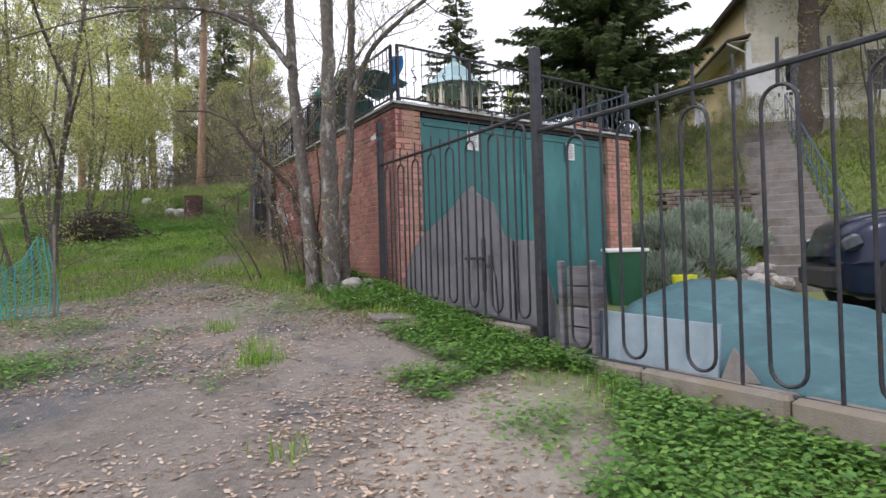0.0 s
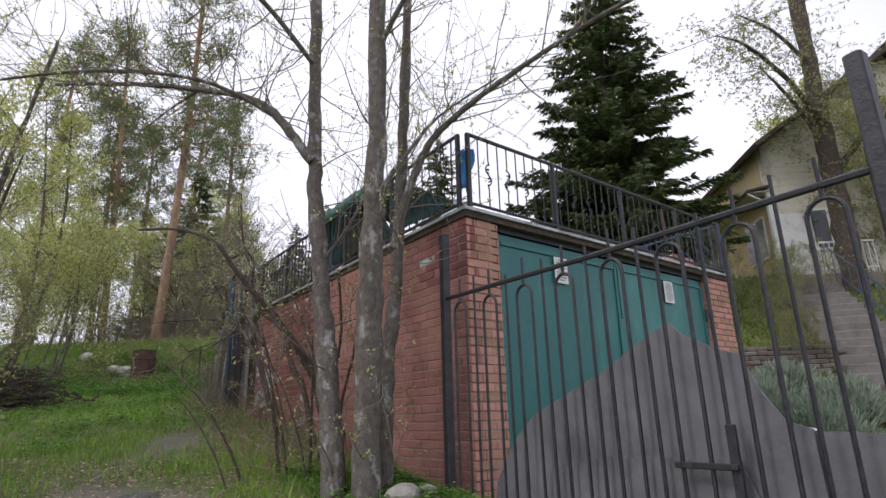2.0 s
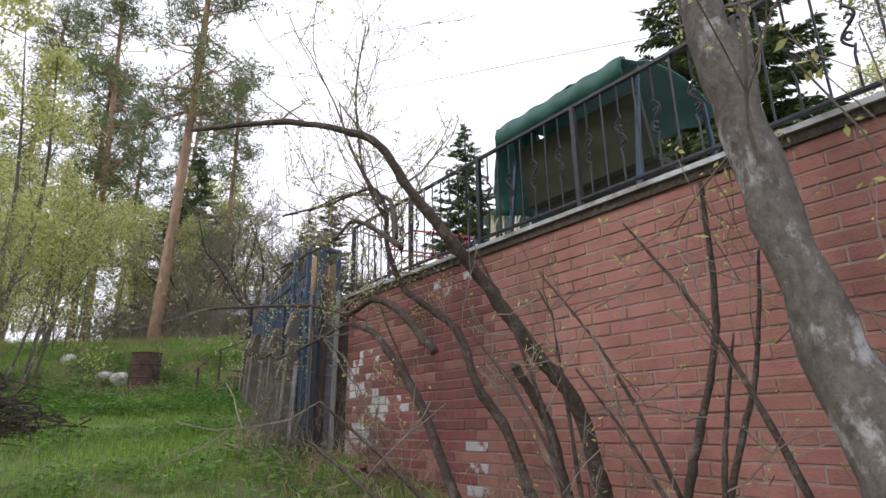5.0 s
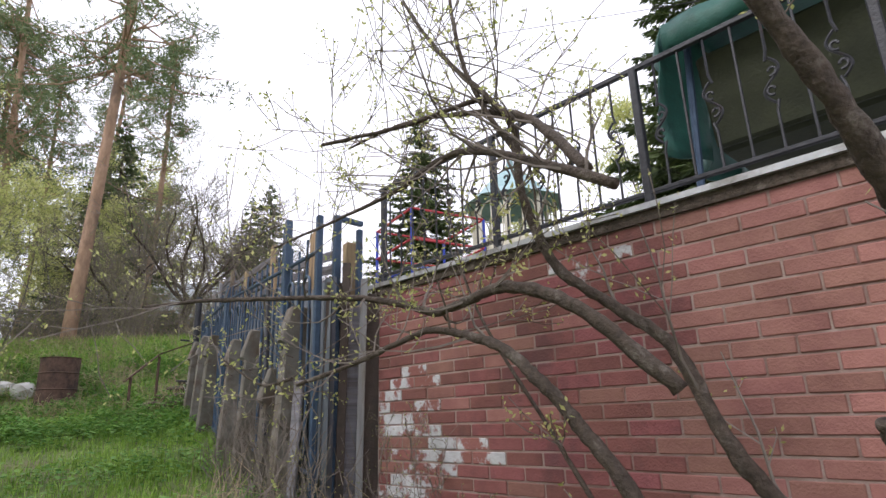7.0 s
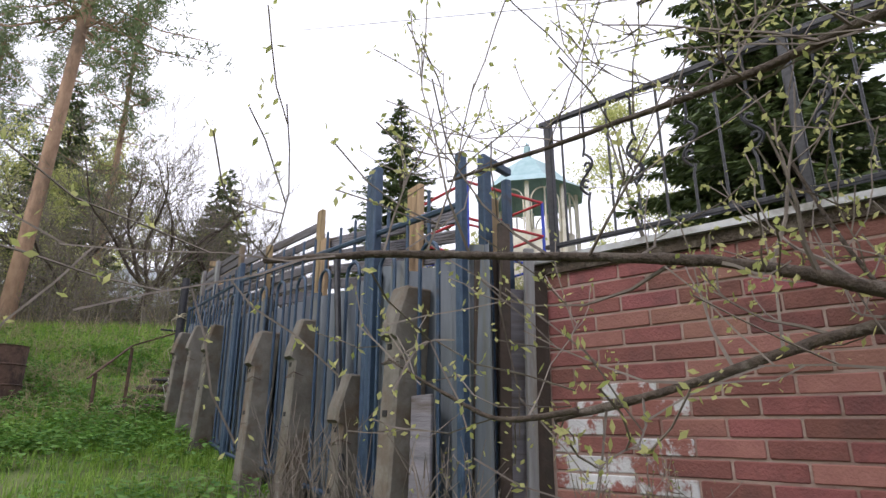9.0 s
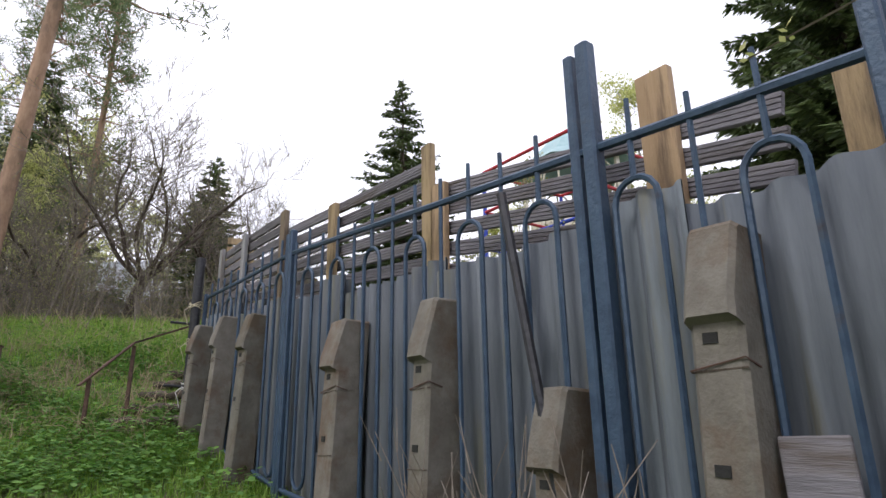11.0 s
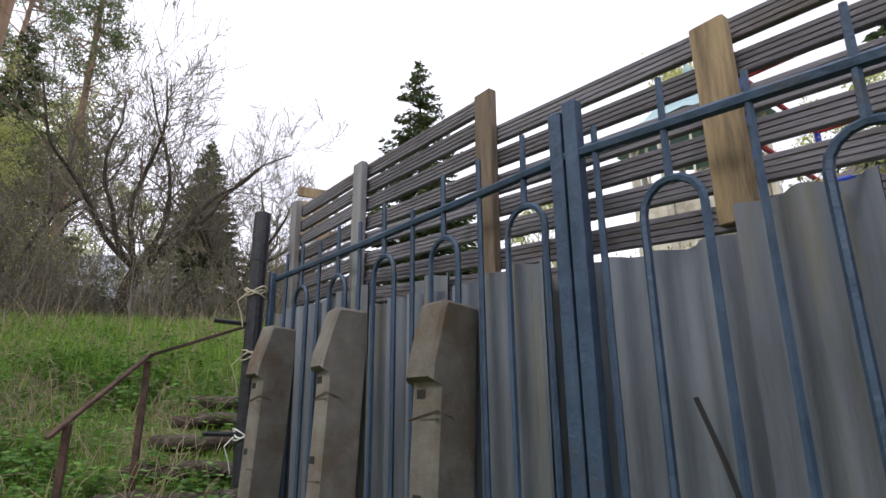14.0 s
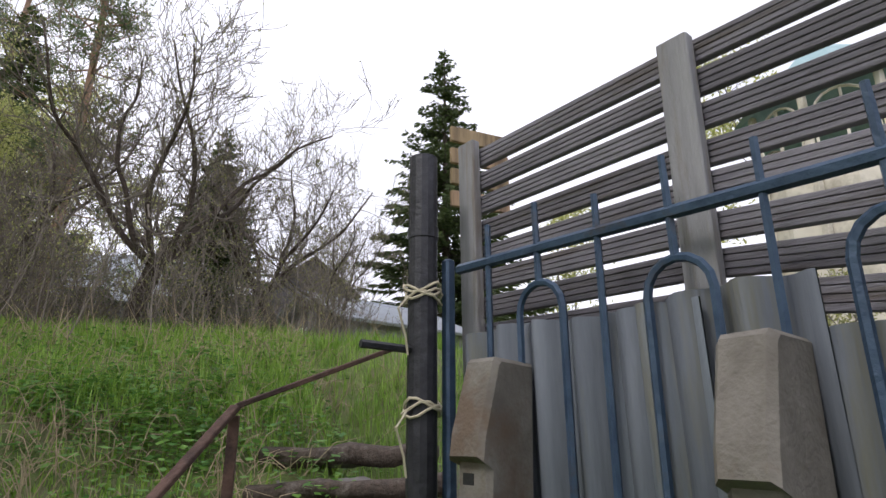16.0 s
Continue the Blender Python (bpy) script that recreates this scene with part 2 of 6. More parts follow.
# ground: bare dirt on the track, soil and short turf elsewhere
M_GROUND = bpy.data.materials.new("track_soil")
M_GROUND.use_nodes = True
gn, gl = M_GROUND.node_tree.nodes, M_GROUND.node_tree.links


def gnoise(scale, detail=6, rough=0.65):
    t = gn.new("ShaderNodeTexNoise")
    t.inputs["Scale"].default_value = scale
    t.inputs["Detail"].default_value = detail
    t.inputs["Roughness"].default_value = rough
    gl.new(g_co.outputs["Object"], t.inputs["Vector"])
    return t.outputs["Fac"]


def gmix(fac, a, b):
    m = gn.new("ShaderNodeMix")
    m.data_type = 'RGBA'
    for key, v in (("Factor", fac), ("A", a), ("B", b)):
        if isinstance(v, tuple):
            m.inputs[key].default_value = (*v, 1)
        else:
            gl.new(v, m.inputs[key])
    return m.outputs["Result"]


def gramp(v, lo, hi):
    r = gn.new("ShaderNodeMapRange")
    r.inputs["From Min"].default_value, r.inputs["From Max"].default_value = lo, hi
    gl.new(v, r.inputs["Value"])
    return r.outputs["Result"]


g_co = gn.new("ShaderNodeTexCoord")
g_at = gn.new("ShaderNodeVertexColor")
g_at.layer_name = "cover"
g_sep = gn.new("ShaderNodeSeparateColor")
gl.new(g_at.outputs["Color"], g_sep.inputs["Color"])
g_dirt = gmix(gramp(gnoise(1.1), 0.38, 0.62), (0.13, 0.112, 0.097), (0.215, 0.185, 0.158))
g_dirt = gmix(gramp(gnoise(38, 8, 0.8), 0.35, 0.7), g_dirt, (0.29, 0.255, 0.22))
g_dirt = gmix(gramp(gnoise(0.7, 7, 0.75), 0.50, 0.62), g_dirt, (0.13, 0.115, 0.10))
g_turf = gmix(gramp(gnoise(5, 8, 0.75), 0.35, 0.65), (0.07, 0.11, 0.025), (0.16, 0.19, 0.06))
g_turf = gmix(gramp(gnoise(0.9, 7, 0.75), 0.5, 0.66), g_turf, (0.17, 0.135, 0.085))
g_dirt = gmix(gramp(gnoise(0.55, 6, 0.7), 0.52, 0.60), g_dirt, (0.10, 0.10, 0.105))
g_dirt = gmix(gramp(gnoise(75, 5, 0.8), 0.56, 0.66), g_dirt, (0.33, 0.285, 0.24))
g_dirt = gmix(gramp(gnoise(52, 6, 0.8), 0.60, 0.68), g_dirt, (0.06, 0.05, 0.042))
g_sand = gmix(gramp(gnoise(16, 8, 0.75), 0.35, 0.7), (0.27, 0.235, 0.195), (0.40, 0.355, 0.30))
g_dirt = gmix(g_sep.outputs["Green"], g_dirt, g_sand)
g_col = gmix(g_sep.outputs["Red"], g_dirt, g_turf)
gp = gn["Principled BSDF"]
gl.new(g_col, gp.inputs["Base Color"])
gp.inputs["Roughness"].default_value = 0.95
g_b = gn.new("ShaderNodeBump")
g_b.inputs["Strength"].default_value = 0.7
g_b.inputs["Distance"].default_value = 0.03
gl.new(gnoise(28, 9, 0.75), g_b.inputs["Height"])
gl.new(g_b.outputs["Normal"], gp.inputs["Normal"])


# ---- mesh tools ----
class Shape:
    def __init__(self):
        self.v, self.f = [], []

    def add(self, verts, faces):
        k = len(self.v)
        self.v.extend(tuple(p) for p in verts)
        self.f.extend(tuple(k + i for i in q) for q in faces)
        return self

    def box(self, size, m=None, bevel=0.0):
        sx, sy, sz = (s / 2 for s in size)
        b = min(bevel, sx * 0.45, sy * 0.45, sz * 0.45)
        vs, fs = [], []
        if b <= 0:
            vs = [Vector((x, y, z)) for z in (-sz, sz) for y in (-sy, sy) for x in (-sx, sx)]
            fs = [(0, 2, 3, 1), (4, 5, 7, 6), (0, 1, 5, 4), (2, 6, 7, 3), (0, 4, 6, 2), (1, 3, 7, 5)]
        else:
            ring = lambda x, y: [(x - b, -y), (x, -y + b), (x, y - b), (x - b, y), (-x + b, y), (-x, y - b), (-x, -y + b), (-x + b, -y)]
            for z, inset in ((-sz, b), (-sz + b, 0), (sz - b, 0), (sz, b)):
                for x, y in ring(sx - inset, sy - inset):
                    vs.append(Vector((x, y, z)))
            for r in range(3):
                for i in range(8):
                    fs.append((r * 8 + i, r * 8 + (i + 1) % 8, r * 8 + 8 + (i + 1) % 8, r * 8 + 8 + i))
            fs.append(tuple(range(7, -1, -1)))
            fs.append(tuple(range(24, 32)))
        if m is not None:
            vs = [m @ p for p in vs]
        return self.add(vs, fs)

    def tube(self, pts, radii, n=6, cap=True):
        pts = [Vector(p) for p in pts]
        if not isinstance(radii, (list, tuple)):
            radii = [radii] * len(pts)
        k = len(self.v)
        d0 = (pts[1] - pts[0]).normalized()
        side = d0.orthogonal().normalized()
        for i, p in enumerate(pts):
            d = (pts[min(i + 1, len(pts) - 1)] - pts[max(i - 1, 0)])
            d = d.normalized() if d.length > 1e-9 else d0
            side = side - d * side.dot(d)
            side = side.normalized() if side.length > 1e-6 else d.orthogonal().normalized()
            up = d.cross(side)
            for j in range(n):
                a = 2 * math.pi * j / n
                self.v.append(tuple(p + (side * math.cos(a) + up * math.sin(a)) * radii[i]))
        for i in range(len(pts) - 1):
            for j in range(n):
                self.f.append((k + i * n + j, k + i * n + (j + 1) % n, k + (i + 1) * n + (j + 1) % n, k + (i + 1) * n + j))
        if cap:
            self.f.append(tuple(k + j for j in range(n - 1, -1, -1)))
            self.f.append(tuple(k + (len(pts) - 1) * n + j for j in range(n)))
        return self

    def prism(self, outline, depth, m):
        """A flat outline of (x, z) points, given thickness along y."""
        n = len(outline)
        vs = [m @ Vector((x, y, z)) for y in (-depth / 2, depth / 2) for x, z in outline]
        fs = [tuple(range(n)), tuple(range(2 * n - 1, n - 1, -1))]
        fs += [(i, n + i, n + (i + 1) % n, (i + 1) % n) for i in range(n)]
        return self.add(vs, fs)

    def leaf(self, p, d, up, length, width):
        side = d.cross(up)
        side = side.normalized() if side.length > 1e-6 else Vector((1, 0, 0))
        a, c = p + d * length * 0.5 + side * width * 0.5, p + d * length * 0.5 - side * width * 0.5
        return self.add((p, a, p + d * length, c), ((0, 1, 2, 3),))

    def mesh(self, name, material, smooth=False):
        me = bpy.data.meshes.new(name)
        me.from_pydata(self.v, [], self.f)
        me.materials.append(material)
        if smooth:
            me.polygons.foreach_set("use_smooth", [True] * len(me.polygons))
        me.update()
        return me


def part(name, shape, material, parent=None, label="", smooth=False):
    ob = new(name, shape if isinstance(shape, bpy.types.Mesh) else shape.mesh(name, material, smooth))
    ob.parent = parent
    return tagged(ob, label) if label else ob


def mass(name, shape, material, parent):
    """Twigs or leaves too fine to pick apart, joined."""
    return tagged(part(name, shape, material, parent), kind="stuff")


def thing(name, label, category, group="", kind="", at=None):
    ob = new(name)
    ob.empty_display_size = 0.1
    if at is not None:
        ob.matrix_world = at
    return tagged(ob, label, category, group, kind)


def solid(name, shape, material, label, category, group="", kind="", smooth=False):
    return tagged(part(name, shape, material, None, "", smooth), label, category, group, kind)


def lerp(a, b, t):
    return a + (b - a) * t


def rnd_dir(rng, up=0.0):
    while True:
        v = Vector((rng.uniform(-1, 1), rng.uniform(-1, 1), rng.uniform(-1, 1)))
        if 0.05 < v.length < 1:
            v = v.normalized() + Vector((0, 0, up))
            return v.normalized()


def spline(pts, n):
    """A smooth line through the points, with n steps between each two."""
    P = [Vector(p) for p in pts]
    out = []
    for i in range(len(P) - 1):
        a, b, c, d = P[max(i - 1, 0)], P[i], P[i + 1], P[min(i + 2, len(P) - 1)]
        for k in range(n):
            t = k / n
            out.append(0.5 * (2 * b + (c - a) * t + (2 * a - 5 * b + 4 * c - d) * t * t + (3 * b - a - 3 * c + d) * t ** 3))
    return out + [P[-1]]


# ---- ground ----
RISE = ((-40, -2.4), (-10, -1.2), (1, -0.12), (5.9, 0.45), (8.7, 0.88), (10.8, 1.22), (12.8, 1.6), (15.3, 1.97), (17, 2.22),
        (18.8, 2.65), (21, 3.5), (23.4, 4.27), (30, 4.9), (60, 6.5), (400, 9))
EDGE = ((-40, 34), (-2, 6.9), (2.9, 3.6), (5.85, 1.5), (8.5, -0.4), (13.03, -3.72), (18.5, -6.75), (24, -7.4), (400, -8))


def along(table, y):
    return float(np.interp(y, [p[0] for p in table], [p[1] for p in table]))


def smooth01(t):
    t = min(1.0, max(0.0, t))
    return t * t * (3 - 2 * t)


def height(x, y):
    path = along(RISE, y) + 0.03 * noise.noise(Vector((x * 0.7, y * 0.7, 0))) + 0.012 * noise.noise(Vector((x * 3, y * 3, 5)))
    path += 0.25 * smooth01((-3 - x) / 4) * smooth01((12 - y) / 6)
    d = x - along(EDGE, y)
    if d <= 0.05:
        return path
    hill = 0.40 + min(4.7, max(0.0, (y - 12.2) * 0.565)) * smooth01((x - 1.5) / 3.0)
    back = 0.42 + 1.7 * smooth01((y - 12) / 4)
    yard = lerp(back, hill, smooth01((x - 1) / 3)) + 0.03 * noise.noise(Vector((x * 0.6, y * 0.6, 9)))
    yard = lerp(yard, path, smooth01((y - 20) / 4) * smooth01((2 - x) / 4))
    return lerp(path, min(yard, path + 6), smooth01(d / 0.45))


def turf(x, y):
    """How much of the ground is green: 0 on the bare track, 1 in the meadow."""
    c = along(((-10, 2.2), (1, 0.6), (6, -1.6), (9, -3.6), (400, -60)), y)
    w = along(((-10, 2.4), (1, 2.7), (5.5, 2.7), (7.4, 1.9), (8.8, 0.4), (10, 0.0), (400, 0)), y)
    n = noise.noise(Vector((x * 0.9, y * 0.9, 2))) * 0.7 + noise.noise(Vector((x * 3.1, y * 3.1, 4))) * 0.35
    return smooth01((abs(x - c) - w) / 0.9 + 0.5 + n)


def build_ground():
    xs = np.concatenate([np.linspace(-400, -18, 16), np.arange(-17.5, 16, 0.22), np.linspace(17, 400, 16)])
    ys = np.concatenate([np.linspace(-300, -7, 10), np.arange(-6.5, 27, 0.22), np.linspace(28, 70, 20), np.linspace(80, 400, 10)])
    s = Shape()
    for y in ys:
        for x in xs:
            s.v.append((x, y, height(float(x), float(y))))
    nx = len(xs)
    s.f = [(j * nx + i, j * nx + i + 1, (j + 1) * nx + i + 1, (j + 1) * nx + i) for j in range(len(ys) - 1) for i in range(nx - 1)]
    me = s.mesh("ground", M_GROUND, True)
    lay = me.color_attributes.new("cover", 'FLOAT_COLOR', 'POINT')
    vals = []
    for v in s.v:
        g = turf(v[0], v[1])
        x, y = v[0], v[1]
        q = ((x - 1.22 - 0.25 * (y - 4.2)) / 0.62) ** 2 + ((y - 4.2) / 1.15) ** 2 + 0.8 * noise.noise(Vector((x * 2.2, y * 2.2, 15)))
        vals += [g, smooth01((1.25 - q) / 0.9), 0.0, 1.0]
    lay.data.foreach_set("color", vals)
    tagged(new("ground", me), "sloping dirt track and grassy bank", "ground", kind="structure")


build_ground()


# ---- garage ----
GA, GB, GC = Vector((-0.2, 8.55, 0)), Vector((3.4, 11.75, 0)), Vector((-3.72, 13.03, 0))
U, W = (GB - GA).normalized(), (GC - GA).normalized()
GW, GL = (GB - GA).length, (GC - GA).length
ROOF = 3.18


def along_line(p, d, inward=None):
    """A pose at p whose x runs along d, with z up."""
    d = Vector((d[0], d[1], 0)).normalized()
    y = Vector((-d.y, d.x, 0))
    m = Matrix(((d.x, y.x, 0, p[0]), (d.y, y.y, 0, p[1]), (0, 0, 1, p[2]), (0, 0, 0, 1)))
    return m


SIDE = along_line(GA, W)      # y points to the path
FRONT = along_line(GA, U)     # y points into the garage
BH, BL, JO = 0.067, 0.248, 0.010


def garage():
    g = thing("garage", "red brick garage with teal double doors, flat roof used as a terrace", "garage", kind="structure")
    core = Shape()
    core.box((GL - 0.03, 0.30, ROOF - 0.2), SIDE @ pose(GL / 2, -0.151, 0.2 + (ROOF - 0.2) / 2))
    part("side_wall_core", core, M_MORTAR_R, g)
    back = Shape().box((GW - 0.5, 0.3, ROOF - 0.3), FRONT @ pose(GW / 2 + 0.4, GL - 0.25, 0.3 + (ROOF - 0.3) / 2))
    part("back_wall", back, M_MORTAR, g)
    right = Shape().box((0.35, GL, ROOF - 0.3), FRONT @ pose(GW - 0.18, GL / 2 + 0.05, 0.3 + (ROOF - 0.3) / 2))
    part("right_wall", right, M_BRICK_F, g)
    # roof slab with a zinc-edged cap
    D = GB + (GC - GA)
    cen = (GA + GB + GC + D) / 4

    def slab(grow, z0, z1):
        s = Shape()
        ring = [p + (p - cen).normalized() * grow for p in (GA, GB, D, GC)]
        vs = [(p.x, p.y, z) for z in (z0, z1) for p in ring]
        return s.add(vs, [(3, 2, 1, 0), (4, 5, 6, 7), (0, 1, 5, 4), (1, 2, 6, 5), (2, 3, 7, 6), (3, 0, 4, 7)])
    part("roof_slab", slab(0.035, ROOF, ROOF + 0.055), M_BARK_D, g)
    part("roof_edging", slab(0.075, ROOF + 0.055, ROOF + 0.085), M_CAP, g, "dull grey zinc edging")
    # front: lintel, pillars, doors
    front = Shape()
    front.box((GW - 0.9, 0.25, 0.05), FRONT @ pose(GW / 2, 0.17, ROOF - 0.025))
    part("lintel", front, M_IRON_D, g)
    door_w = (GW - 0.42 - 0.62) / 2
    for i in range(2):
        m = FRONT @ pose(0.42 + door_w * (i + 0.5), 0.09, 0.42)
        leaf = Shape().box((door_w - 0.012, 0.035, ROOF - 0.05 - 0.44), m @ pose(0, 0, (ROOF - 0.05 - 0.44) / 2 + 0.01), 0.006)
        d = part("door", leaf, M_DOOR, g, "teal painted sheet-steel garage door, closed")
        trim = Shape()
        for x in (-door_w / 2 + 0.03, door_w / 2 - 0.03):
            trim.box((0.04, 0.02, 2.58), m @ pose(x, -0.026, 1.34), 0.004)
        for z in (0.07, 2.61):
            trim.box((door_w - 0.12, 0.02, 0.04), m @ pose(0, -0.026, z), 0.004)
        part("door_frame", trim, M_DOOR, d)
        hinge = Shape()
        for z in (0.5, 2.15):
            hinge.tube([m @ Vector(((-1 if i == 0 else 1) * (door_w / 2 - 0.01), -0.045, z)), m @ Vector(((-1 if i == 0 else 1) * (door_w / 2 - 0.01), -0.045, z + 0.16))], 0.018, 8)
        part("hinge", hinge, M_IRON_D, d)
    inset = Shape().box((1.0, 0.014, 1.9), FRONT @ pose(2.75, 0.058, 1.5), 0.003)
    part("wicket_door", inset, M_DOOR, g, "small teal door set into the garage door")
    for s, z, w, h in ((1.32, 2.87, 0.2, 0.27), (3.34, 2.87, 0.2, 0.27)):
        m = FRONT @ pose(s, 0.042 if s > 2.3 else 0.045, z)
        n = thing("notice", "white paper notice with dark print taped to the garage door", "notice", "notices")
        part("sheet", Shape().box((w, 0.004, h), m), M_PAPER, n)
        bars = Shape()
        for k in range(9):
            bars.box((w * (0.75 if k % 4 else 0.45), 0.002, 0.012), m @ pose(0, -0.004, h / 2 - 0.03 - k * 0.026))
        part("printed_lines", bars, M_PRINT, n)
    return g


def brick_mesh(name, material, length=BL):
    return Shape().box((length, 0.11, BH), None, 0.004).mesh(name, material)


GAR = garage()


def front_pillars():
    rng = random.Random(5)
    s = Shape()
    for side in (0, 1):
        n = int((ROOF - 0.3) / (BH + JO))
        for c in range(n):
            z = ROOF - 0.04 - c * (BH + JO)
            a, b = ((0.0, 0.40) if side == 0 else (GW - 0.60, GW))
            cut = 0.25 if c % 2 else 0.12
            x = a
            while x < b - 0.03:
                w = min((cut if x == a else BL), b - x)
                s.box((w - JO, 0.12, BH), FRONT @ pose(x + w / 2, 0.055 + rng.uniform(-0.003, 0.003), z), 0.005)
                x += w
    tagged(part("front_bricks", s, M_BRICK_F, GAR, "pinkish brick pillars"), kind="stuff")
    m = Shape()
    m.box((0.36, 0.30, ROOF - 0.25), FRONT @ pose(0.235, 0.185, 0.25 + (ROOF - 0.25) / 2))
    m.box((0.58, 0.28, ROOF - 0.25), FRONT @ pose(GW - 0.30, 0.15, 0.25 + (ROOF - 0.25) / 2))
    part("pillar_core", m, M_MORTAR, GAR)


front_pillars()


# ---- iron railings and fences ----
def scroll(s, m, x, z, size, flip, r=0.007):
    pts = []
    for k in range(15):
        a = k / 14 * 1.6 * math.pi
        q = size * (0.35 + 0.65 * k / 14)
        pts.append(m @ Vector((x + flip * (q * math.cos(a) - size * 0.3), 0, z + q * math.sin(a))))
    s.tube(pts, r, 5)


def railing(name, p, d, length, z0, z1, posts, material, label):
    t = thing(name, label, "railing", "terrace railings")
    m = along_line(Vector((p[0], p[1], 0)), d)
    for z, w in ((z0 + 0.06, 0.022), (z1, 0.028)):
        part("rail", Shape().box((length, 0.03, w), m @ pose(length / 2, 0, z), 0.004), material, t)
    for x in posts:
        part("post", Shape().box((0.04, 0.04, z1 - z0 + 0.02), m @ pose(x, 0, (z0 + z1) / 2), 0.005), material, t)
    n = int(length / 0.125)
    for i in range(1, n):
        x = i * length / n
        if min(abs(x - q) for q in posts) < 0.05:
            continue
        if i % 4 in (0, 2):
            s = Shape()
            zm = (z0 + z1) / 2 + 0.02
            f = 1 if i % 4 == 0 else -1
            s.tube([m @ Vector((x, 0, z0 + 0.06)), m @ Vector((x, 0, zm - 0.15)), m @ Vector((x + 0.012 * f, 0, zm - 0.1))], 0.007, 5)
            s.tube([m @ Vector((x, 0, z1)), m @ Vector((x, 0, zm + 0.15)), m @ Vector((x - 0.012 * f, 0, zm + 0.1))], 0.007, 5)
            arc = []
            for k in range(25):
                a = k / 24
                arc.append(m @ Vector((x + 0.036 * f * math.sin(a * 2 * math.pi) , 0, zm + 0.11 - 0.22 * a)))
            s.tube(arc, 0.007, 5)
            scroll(s, m, x - 0.004 * f, zm + 0.045, 0.026, -f)
            scroll(s, m, x + 0.004 * f, zm - 0.045, 0.026, f)
            part("scroll_baluster", s, material, t)
        else:
            part("baluster", Shape().tube([m @ Vector((x, 0, z0 + 0.06)), m @ Vector((x, 0, z1))], 0.007, 5), material, t)
    return t


RZ = ROOF + 0.085
railing("terrace_railing", GA + W * 0.06, W, GL - 0.1, RZ, 4.02, [0.02, 1.25, 2.4, 3.42, 4.42, GL - 0.15], M_IRON_D, "dark wrought-iron railing with scrolled balusters along the garage roof")
railing("terrace_railing", GA + U * 0.06, U, GW - 0.1, RZ, 4.02, [0.0, 1.2, 2.4, 3.6, GW - 0.12], M_IRON_D, "dark wrought-iron railing with scrolled balusters along the garage roof")
railing("terrace_railing", GB, W, 3.0, RZ, 4.02, [0.0, 1.2, 2.4], M_IRON_B, "bluish wrought-iron railing at the end of the garage roof")


def picket_fence(name, p, q, bottom, top, posts, material, label, ring=0.19, pitch=0.49, r=0.011, tip=0.13, start=0.1, drop=0.10, lean=0.0, rail_r=0.018):
    """Iron fence of long closed loops and single spikes. bottom and top: heights of the rails at both ends."""
    t = thing(name, label, "iron fence", "iron fences")
    p, q = Vector((*p, 0)), Vector((*q, 0))
    L = (q - p).length
    m = along_line(p, q - p)
    zb = lambda x: lerp(bottom[0], bottom[1], x / L)
    zt = lambda x: lerp(top[0], top[1], x / L)
    at = lambda x, z, y=0.0: m @ Vector((x, y + lean * (z - bottom[0]), z))
    part("top_rail", Shape().tube([at(0, zt(0)), at(L / 2, zt(L / 2) - 0.008), at(L, zt(L))], rail_r, 6), material, t)
    part("bottom_rail", Shape().tube([at(0, zb(0)), at(L, zb(L))], rail_r, 6), material, t)
    x = start
    k = 0
    rng = random.Random(len(name) + int(L * 100))
    while x < L - ring:
        a, b = x, x + ring
        h = zt(x) - drop - rng.uniform(0, 0.02)
        lo = zb(x) + 0.05
        pts = [at(a, lo + ring / 2)]
        pts += [at(a, h - ring / 2)]
        for i in range(1, 8):
            c = math.pi * (1 - i / 8)
            pts.append(at((a + b) / 2 + ring / 2 * math.cos(c), h - ring / 2 + ring / 2 * math.sin(c)))
        pts += [at(b, h - ring / 2), at(b, lo + ring / 2)]
        for i in range(1, 8):
            c = -math.pi * i / 8
            pts.append(at((a + b) / 2 + ring / 2 * math.cos(c), lo + ring / 2 + ring / 2 * math.sin(c)))
        pts.append(at(a, lo + ring / 2))
        part("loop", Shape().tube(pts, r, 6), material, t)
        part("spike", Shape().tube([at((a + b) / 2, h), at((a + b) / 2 + rng.uniform(-0.006, 0.006), zt(x) + tip)], [r, r * 0.8], 6), material, t)
        xs = (b + x + pitch) / 2
        if xs < L - 0.03:
            part("picket", Shape().tube([at(xs, zb(xs)), at(xs + rng.uniform(-0.008, 0.008), zt(xs) + tip * rng.uniform(0.35, 1.0))], [r, r * 0.85], 6), material, t)
        x += pitch
        k += 1
    for x, za, zc, w in posts:
        part("post", Shape().box((w, w, zc - za), m @ pose(x, lean * (zc - za) / 2, (za + zc) / 2), 0.008), material, t)
    return t


FD = Vector((1.9, -2.65, 0)).normalized()
P1 = Vector((1.5, 5.85, 0))
CP = Vector((-0.40, 8.5, 0))
FEND = P1 + FD * 3.6
picket_fence("yard_fence", P1[:2], FEND[:2], (0.45, 0.42), (2.20, 2.10), [(0.0, 0.3, 2.88, 0.075), (3.6, 0.2, 2.7, 0.07)], M_IRON_D,
             "dark iron fence of long loops and spikes on a concrete kerb", start=0.355, pitch=0.51)
picket_fence("yard_gate", CP[:2], P1[:2], (0.78, 0.60), (2.42, 2.36), [(0.0, 0.62, 3.0, 0.07)], M_IRON_D,
             "dark iron gate of long loops and spikes, closed", ring=0.16, pitch=0.40, start=0.14, drop=0.06)
latch = thing("gate_latch", "dark iron latch bar on the closed gate", "latch")
